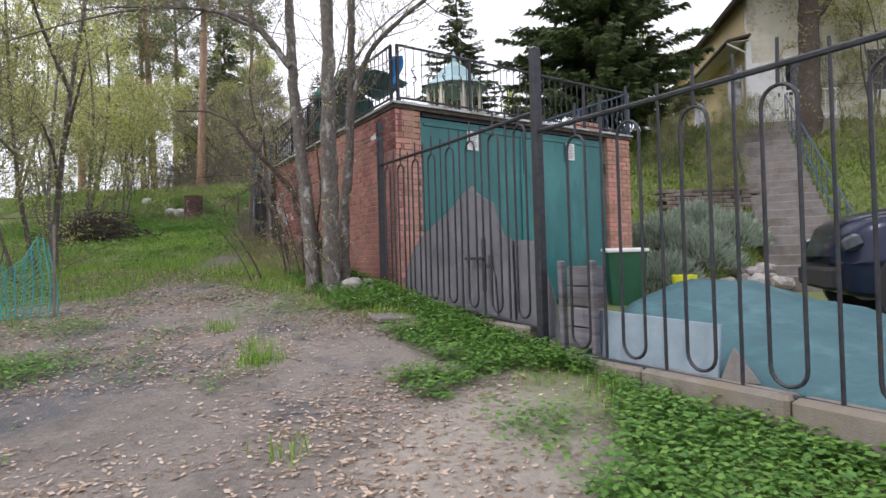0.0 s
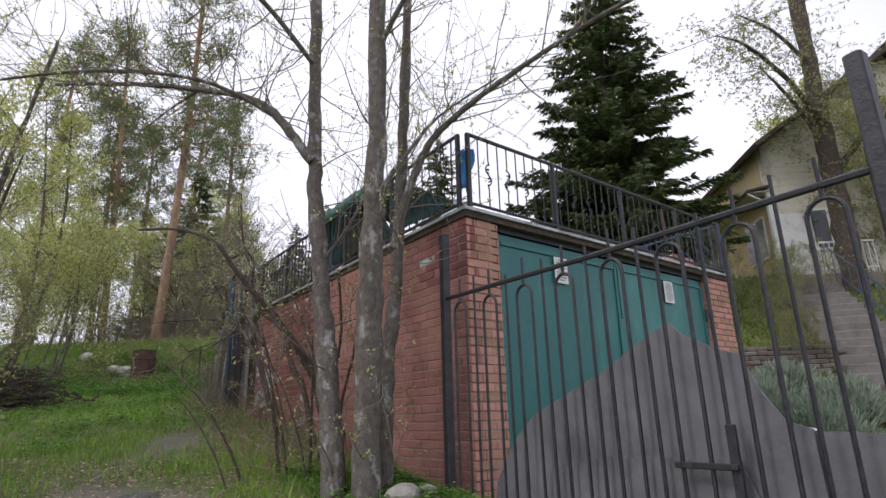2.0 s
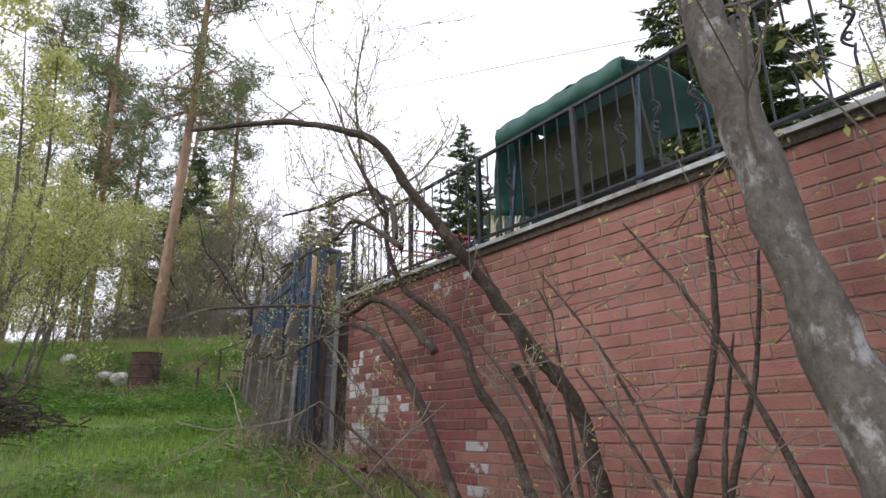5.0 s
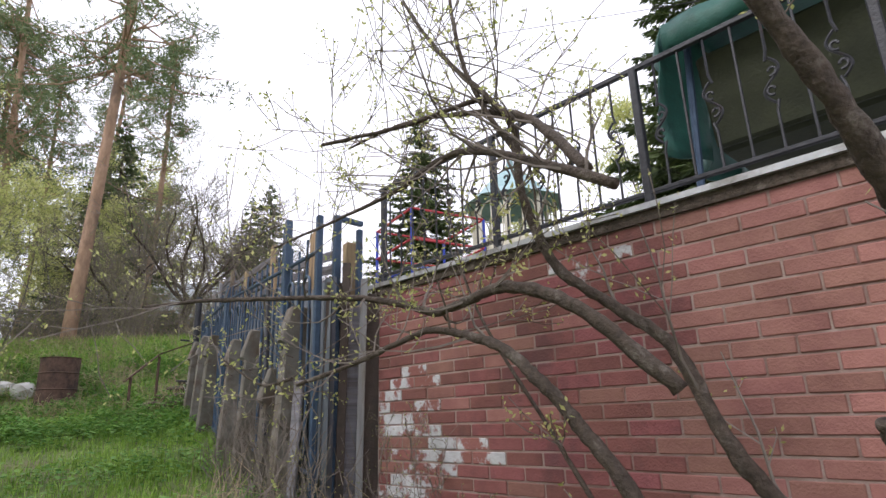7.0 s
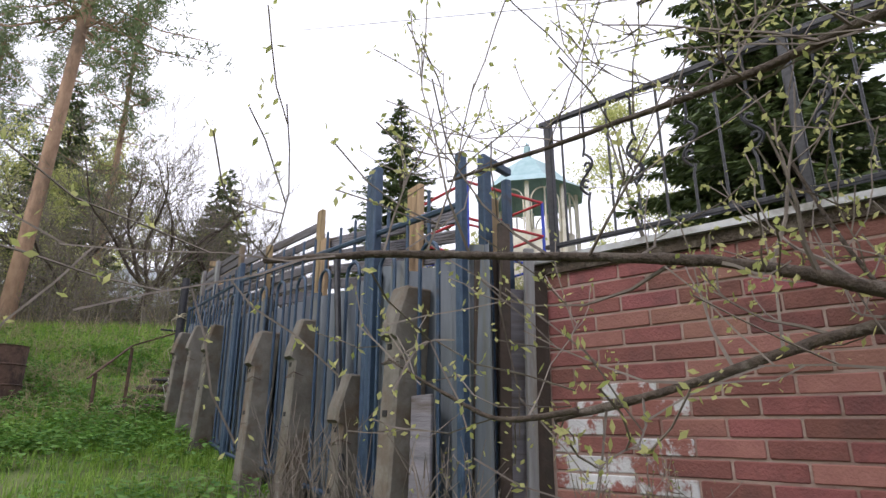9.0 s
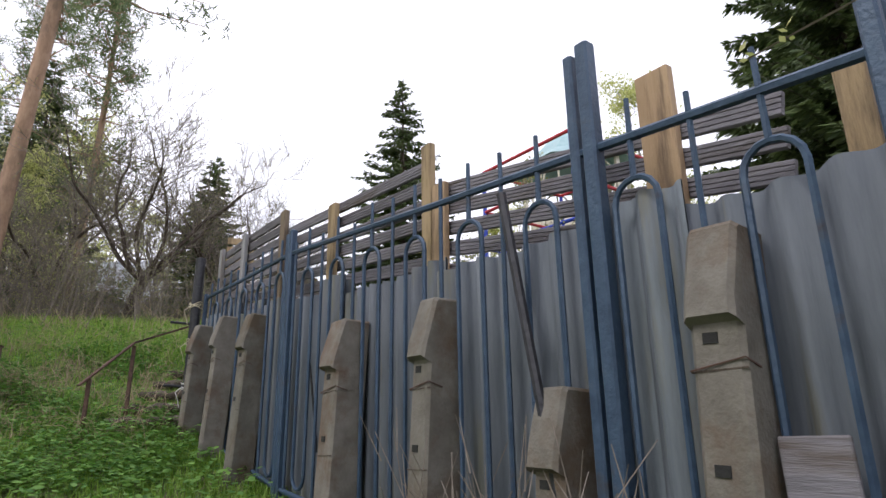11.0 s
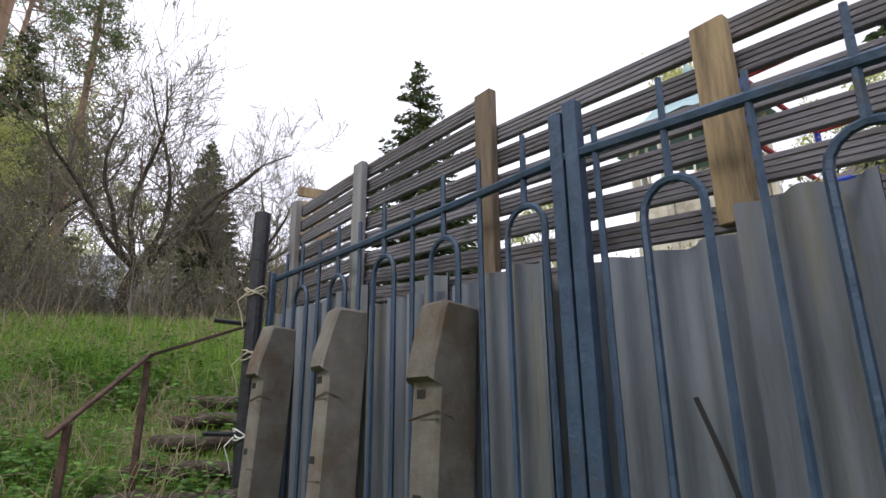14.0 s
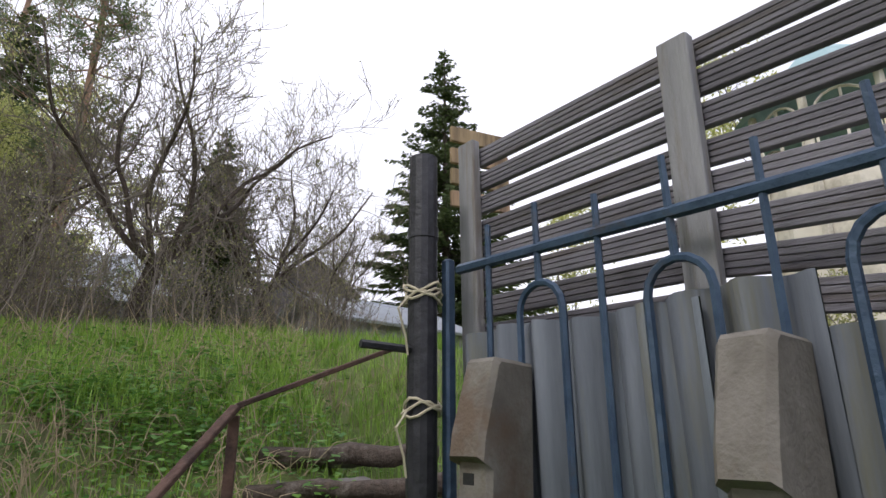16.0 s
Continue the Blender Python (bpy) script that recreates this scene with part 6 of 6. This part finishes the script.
for i in range(7):
    for j in range(5):
        x = 4.9 + j * 0.42 + 0.2 * (i % 2)
        part("stone", Shape().box((0.40, 0.3, 0.085), pose(x, 15.2 + 0.04 * i, height(5.6, 15.2) - 0.05 + i * 0.092, rng.uniform(-2, 2), rng.uniform(-2, 2), rng.uniform(-6, 6)), 0.015), M_CONC_Y, ds)


def bush(x, y, r, seed, material, label):
    rg = random.Random(seed)
    b = thing("lavender_bush", label, "bush", "lavender bushes")
    s, w = Shape(), Shape()
    z0 = height(x, y)
    for _ in range(2300):
        d = rnd_dir(rg, 0.5)
        if d.z < 0:
            d.z = -d.z
        p = Vector((x, y, z0)) + d * r * rg.uniform(0.5, 1.0)
        e = (d + Vector((0, 0, 0.8)) + rnd_dir(rg) * 0.4).normalized()
        s.leaf(p, e, rnd_dir(rg), rg.uniform(0.08, 0.17), 0.032)
    for _ in range(60):
        d = rnd_dir(rg, 0.7)
        w.tube([(x, y, z0), Vector((x, y, z0)) + d * r * 0.8], [0.006, 0.003], 3, False)
    mass("foliage", s, material, b)
    mass("stem_spray", w, M_TWIG, b)


for i, (x, y, r) in enumerate(((4.0, 12.2, 0.75), (4.9, 12.9, 0.8), (4.4, 13.6, 0.8), (5.7, 13.6, 0.75), (3.9, 13.6, 0.6), (5.3, 14.4, 0.6))):
    bush(x, y, r, 80 + i, M_LAV, "rounded silver-green lavender bush on the slope")
hg = Shape()
for _ in range(34000):
    x, y = rng.uniform(3.2, 16), rng.uniform(12.5, 23.5)
    p = Vector((x, y, height(x, y)))
    hg.leaf(p, rnd_dir(rng, 0.9), rnd_dir(rng), rng.uniform(0.1, 0.28), rng.uniform(0.02, 0.05))
solid("slope_plants", hg, leaf_mat("slope_leaves", (0.10, 0.15, 0.03), (0.30, 0.37, 0.09), trans=0.4), "rough grass and garden plants on the slope below the house", "plants", kind="stuff")

stairs = thing("garden_stairs", "long flight of worn concrete steps up the slope", "stairs", kind="structure")
s0, s1 = Vector((6.54, 12.0, 0.5)), Vector((8.63, 19.3, 4.72))
sm = along_line(s0, (s1 - s0))
run = (s1.xy - s0.xy).length
NST = 22
for i in range(NST):
    f = i / NST
    part("step", Shape().box((run / NST + 0.03, 1.35, 0.5), sm @ pose(run * f + run / NST / 2, 0, (s1.z - s0.z) * f + 0.175 - 0.25, 0, 0, 0), 0.012), M_STEP, stairs)
railing_m = thing("stair_railing", "bluish iron railing up the concrete stairs", "railing")
for i in range(16):
    f = i / 15
    p = sm @ Vector((run * f, -0.72, (s1.z - s0.z) * f))
    part("baluster", Shape().tube([p, p + Vector((0, 0, 0.95))], 0.012, 5), M_IRON_B, railing_m)
for h in (0.35, 0.95):
    a, b = sm @ Vector((0, -0.72, h)), sm @ Vector((run, -0.72, s1.z - s0.z + h))
    part("rail", Shape().tube([a, b], 0.018, 6), M_IRON_B, railing_m)


def house():
    h = thing("house", "cream-sided house with a steep brown gable roof up the slope", "house")
    m = along_line(Vector((8.95, 20.6, 5.0)), (1.0, -0.03))
    WD, HH, AP, DP = 8.6, 4.3, 7.2, 9.0
    part("wall", Shape().prism(((0, 0), (WD, 0), (WD, HH), (WD / 2, AP), (0, HH)), 0.25, m @ pose(0, 0.125, 0)), M_HOUSE_W, h, "pale cream siding gable wall")
    part("wall", Shape().box((0.25, DP, HH), m @ pose(0.125, DP / 2 + 0.26, HH / 2)), M_HOUSE, h)
    part("wall", Shape().box((0.25, DP, HH), m @ pose(WD - 0.125, DP / 2 + 0.26, HH / 2)), M_HOUSE, h)
    part("wall", Shape().box((WD, 0.25, HH), m @ pose(WD / 2, DP + 0.4, HH / 2)), M_HOUSE, h)
    boards, side = Shape(), Shape()
    for i in range(38):
        z = 0.1 + i * 0.2
        half = WD / 2 if z < HH else WD / 2 * max(0.02, (AP - z) / (AP - HH))
        boards.box((2 * half - 0.04, 0.02, 0.19), m @ pose(WD / 2, -0.012, z, 3), 0.0)
        if z < HH:
            side.box((0.02, DP - 0.04, 0.19), m @ pose(-0.012, DP / 2 + 0.24, z, 0, -3, 0), 0.0)
    part("siding", boards, M_HOUSE_W, h)
    part("siding", side, M_HOUSE, h, "yellow board siding")
    ang = math.degrees(math.atan2(AP - HH, WD / 2))
    sl = math.hypot(WD / 2, AP - HH) + 0.7
    for sgn in (-1, 1):
        c = Vector((WD / 2 + sgn * (WD / 4 + 0.12), DP / 2, (AP + HH) / 2 - 0.0))
        part("roof", Shape().box((sl, DP + 1.4, 0.14), m @ pose(c.x, c.y, c.z, 0, sgn * ang, 0), 0.02), M_ROOF, h)
    for x, z, w, t in ((1.55, 1.55, 1.1, 1.3), (4.0, 1.6, 1.3, 1.4), (6.4, 1.6, 1.3, 1.4), (4.3, 5.2, 1.3, 1.3)):
        wi = part("window", Shape().box((w, 0.06, t), m @ pose(x, -0.05, z), 0.01), M_WHITE, h, "white-framed window")
        for k in (-1, 1):
            part("pane", Shape().box((w / 2 - 0.1, 0.03, t - 0.16), m @ pose(x + k * w / 4, -0.075, z), 0.0), M_GLASS, wi)
    for y, z, w in ((1.1, 1.55, 1.3), (5.2, 1.5, 1.4)):
        wi = part("window", Shape().box((0.06, w, 1.35), m @ pose(-0.05, y, z), 0.01), M_WHITE, h, "white-framed window")
        for k in (-1, 1):
            part("pane", Shape().box((0.03, w / 2 - 0.09, 1.19), m @ pose(-0.08, y + k * w / 4, z), 0.0), M_GLASS, wi)
    d = part("house_door", Shape().box((0.85, 0.06, 2.05), m @ pose(0.5, -0.05, 1.05), 0.01), M_WHITE, h, "white panelled house door")
    part("door_handle", Shape().box((0.03, 0.06, 0.12), m @ pose(0.82, -0.11, 1.0), 0.008), M_IRON_D, d)
    # low eave with its soffit and gutter along the yellow side, corner boards, brick-edged plinth
    part("eave", Shape().box((0.75, DP + 0.6, 0.07), m @ pose(-0.36, DP / 2, 2.86, 0, -12, 0), 0.015), M_ROOF, h, "brown tin eave")
    part("soffit", Shape().box((0.6, DP + 0.4, 0.03), m @ pose(-0.31, DP / 2, 2.78, 0, -4, 0), 0.005), M_HOUSE_W, h)
    part("gutter", Shape().tube([m @ Vector((-0.74, -0.3, 2.74)), m @ Vector((-0.74, DP, 2.70))], 0.05, 8), M_IRON_D, h)
    part("downpipe", Shape().tube([m @ Vector((-0.72, -0.2, 2.72)), m @ Vector((-0.1, -0.14, 2.4)), m @ Vector((-0.1, -0.14, 0.0))], 0.04, 8), M_WHITE, h)
    part("corner_board", Shape().box((0.16, 0.16, 2.8), m @ pose(-0.01, -0.01, 1.4), 0.01), M_WHITE, h)
    part("plinth", Shape().box((WD + 0.1, DP + 0.5, 1.2), m @ pose(WD / 2, DP / 2 + 0.1, -0.62), 0.02), M_CONC, h)
    pr = thing("porch_railing", "white porch railing with thin balusters beside the house door", "railing")
    for z in (0.15, 0.9):
        part("rail", Shape().box((1.5, 0.05, 0.05), m @ pose(1.35, -0.9, z), 0.008), M_WHITE, pr)
    for k in range(11):
        part("baluster", Shape().box((0.025, 0.025, 0.95), m @ pose(0.62 + k * 0.146, -0.9, 0.45), 0.004), M_WHITE, pr)
    part("deck", Shape().box((2.2, 1.0, 0.5), m @ pose(1.0, -0.52, -0.26), 0.02), M_CONC, pr)


house()


def far_house(name, label, x, y, z, turn, w, d, h, ap, wallm, roofm):
    t = thing(name, label, "shed", "far sheds")
    m = pose(x, y, z, 0, 0, turn)
    part("wall", Shape().prism(((-w / 2, -1.5), (w / 2, -1.5), (w / 2, h), (0, ap), (-w / 2, h)), d, m), wallm, t)
    ang = math.degrees(math.atan2(ap - h, w / 2))
    sl = math.hypot(w / 2, ap - h) + 0.4
    for sgn in (-1, 1):
        part("roof", Shape().box((sl, d + 0.7, 0.08), m @ pose(sgn * (w / 4 + 0.1), 0, (ap + h) / 2 + 0.02, 0, sgn * ang, 0), 0.01), roofm, t)
    wi = part("window", Shape().box((0.9, 0.06, 0.9), m @ pose(-w * 0.18, -d / 2 - 0.02, h * 0.55), 0.01), M_WHITE, t)
    part("pane", Shape().box((0.7, 0.03, 0.7), m @ pose(-w * 0.18, -d / 2 - 0.05, h * 0.55)), M_GLASS, wi)


far_house("wooden_house", "dark weathered wooden house with a steep roof beyond the bank", -7.3, 41.5, 5.6, 14, 3.3, 5.0, 2.7, 3.9, M_WOOD_G, M_ROOF)
far_house("tin_roof_shed", "low grey shed with a tin roof beyond the bank", -5.3, 31.5, 4.6, -60, 3.2, 3.6, 1.0, 1.7, M_WOOD_S, M_ROOFG)
far_house("tin_roof_shed", "low shed with a pale tin roof behind the fruit trees", -15.6, 43.0, 6.2, 75, 5.0, 9.0, 1.6, 3.9, M_WOOD_S, M_ROOFG)

# parked car, its front end in view
def car():
    c = thing("parked_car", "dark blue-black car parked in the yard", "car")
    m = along_line(Vector((4.52, 7.72, 0.42)), (0.97, -0.24)) @ Matrix.Scale(1.14, 4)
    # length, sill, shoulder, top, half-width, half-width of the top
    keys = ((-0.02, 0.34, 0.56, 0.72, 0.46, 0.36), (0.06, 0.27, 0.62, 0.86, 0.68, 0.56), (0.20, 0.25, 0.70, 0.95, 0.80, 0.66), (0.50, 0.24, 0.78, 1.01, 0.87, 0.72), (1.15, 0.23, 0.84, 1.08, 0.89, 0.74),
            (1.40, 0.23, 0.86, 1.16, 0.89, 0.70), (2.05, 0.23, 0.90, 1.58, 0.89, 0.60), (3.1, 0.23, 0.92, 1.63, 0.89, 0.60), (3.9, 0.25, 0.92, 1.30, 0.86, 0.60), (4.25, 0.36, 0.80, 0.95, 0.74, 0.58))
    s = Shape()
    NS = 46
    for i in range(NS):
        x = lerp(keys[0][0], keys[-1][0], (i / (NS - 1)))
        lo, sh_, hi, w, wt = (float(np.interp(x, [q[0] for q in keys], [q[k] for q in keys])) for k in range(1, 6))
        prof = ((0.0, lo), (w * 0.86, lo), (w * 0.97, lo + 0.08), (w, lo + 0.25), (w * 1.01, (lo + sh_) / 2 + 0.08), (w * 0.985, sh_ - 0.03), (lerp(w, wt, 0.35), lerp(sh_, hi, 0.55)), (wt, hi - 0.05), (wt * 0.75, hi - 0.008), (0.0, hi))
        half = spline([(y, 0, z) for y, z in prof], 3)
        for q in half[:-1]:
            s.v.append(tuple(m @ Vector((x, -q.x, q.z))))
        for q in reversed(half[1:]):
            s.v.append(tuple(m @ Vector((x, q.x, q.z))))
    NC = len(s.v) // NS
    for i in range(NS - 1):
        for j in range(NC):
            s.f.append((i * NC + j, i * NC + (j + 1) % NC, (i + 1) * NC + (j + 1) % NC, (i + 1) * NC + j))
    s.f += [tuple(range(NC - 1, -1, -1)), tuple(range(len(s.v) - NC, len(s.v)))]
    part("body", s, M_CAR, c, smooth=True)
    for x in (0.60, 3.35):
        for y in (-0.80, 0.80):
            def ring(r0, r1, y0, y1, n=28):
                q = Shape()
                for rr, yy in ((r0, y0), (r1, y0), (r1, y1), (r0, y1)):
                    for k in range(n):
                        a = 2 * math.pi * k / n
                        q.v.append(tuple(m @ Vector((x + rr * math.cos(a), yy, 0.32 + rr * math.sin(a)))))
                for i in range(4):
                    for k in range(n):
                        q.f.append((i * n + k, i * n + (k + 1) % n, ((i + 1) % 4) * n + (k + 1) % n, ((i + 1) % 4) * n + k))
                return q
            sg = 1 if y > 0 else -1
            w = part("wheel", ring(0.21, 0.325, y + sg * 0.02, y + sg * 0.115), M_RUBBER, c, "black tyre")
            rim = ring(0.16, 0.212, y + sg * 0.03, y + sg * 0.10)
            for k in range(5):
                a = 2 * math.pi * k / 5
                rim.tube([m @ Vector((x, y + sg * 0.09, 0.32)), m @ Vector((x + 0.18 * math.cos(a), y + sg * 0.09, 0.32 + 0.18 * math.sin(a)))], [0.04, 0.026], 6)
            part("rim", rim, M_RIM, w, "silver alloy rim")
            part("wheel_arch", ring(0.33, 0.40, y + sg * 0.0, y + sg * 0.095), M_RUBBER, c)
    for y in (-0.62, 0.62):
        part("headlight", Shape().box((0.16, 0.26, 0.13), m @ pose(0.13, y, 0.70, 0, -25, 30 if y > 0 else -30), 0.04), M_GLASS, c, "clear headlight")
    part("bumper", Shape().box((0.14, 1.15, 0.2), m @ pose(0.0, 0, 0.40), 0.06), M_RUBBER, c)
    part("hood_seam", Shape().tube([m @ Vector((0.16, -0.70, 0.90)), m @ Vector((0.5, -0.75, 0.965)), m @ Vector((1.3, -0.77, 1.04))], 0.006, 5), M_RUBBER, c)


car()

# overhead line
wire = Shape().tube([(-6, 24, 12.5), (4, 18, 10.5), (14, 12, 11.0)], 0.008, 4)
solid("overhead_wire", wire, M_IRON_D, "thin overhead cable against the sky", "cable")


# ---- bricks of the side wall ----
def side_bricks():
    rng = random.Random(8)
    lens = {"brick": BL, "half": BL / 2 - JO / 2}
    mats = {"red": M_BRICK, "dark": M_BRICK_D, "white": M_BRICK_W}
    data = {(l, k): brick_mesh("brick", mats[k], lens[l]) for l in lens for k in mats}
    joined = {"red": Shape(), "dark": Shape(), "white": Shape()}
    n = int((ROOF - 0.35) / (BH + JO))
    count = 0
    for c in range(n):
        z = ROOF - 0.005 - BH / 2 - c * (BH + JO)
        x = 0.0 if c % 2 else BL / 2 + JO / 2
        first = c % 2 == 0
        x0 = 0.0
        while x0 < GL - 0.02:
            kind = "half" if (first and x0 == 0.0) else "brick"
            L = lens[kind]
            if x0 + L > GL:
                kind = "half"
                L = min(lens[kind], GL - x0)
                if L < 0.06:
                    break
            xc = x0 + L / 2
            e = noise.noise(Vector((xc * 1.6, z * 2.2, 3)))
            dark = (xc > 3.55 + 0.25 * e and z > 1.4) or (xc < 0.75 and z > 2.65)
            k = "dark" if dark and rng.random() < 0.85 else "red"
            white = (xc > 5.05 and z < 2.62 and e > -0.15) or (4.55 < xc < 5.3 and z < 2.15 and e > 0.1) or (3.35 < xc < 4.05 and abs(z - 3.02) < 0.08 and e > -0.3) \
                or (3.6 < xc < 4.1 and z < 2.35 and e > 0.12) or (0.3 < xc < 0.75 and 2.72 < z < 2.95 and rng.random() < 0.5)
            if white and rng.random() < 0.9:
                k = "white"
            m = SIDE @ pose(xc, -0.05 + rng.uniform(-0.003, 0.003), z + rng.uniform(-0.0015, 0.0015), rng.uniform(-0.4, 0.4), rng.uniform(-0.35, 0.35), rng.uniform(-0.5, 0.5))
            ground = height(*(SIDE @ Vector((xc, 0.1, 0))).xy)
            if z > ground - 0.15:
                if 2.75 < xc and z > 1.75 and count < 300:
                    ob = new("brick", data[(kind, k)])
                    ob.matrix_world = m
                    ob.parent = GAR
                    count += 1
                else:
                    joined[k].box((L, 0.11, BH), m, 0.004)
            x0 += L + JO
    for k, s in joined.items():
        if s.v:
            tagged(part("brick_courses", s, {"red": M_BRICK_J, "dark": M_BRICK_D, "white": M_BRICK_W}[k], GAR), kind="stuff")


side_bricks()
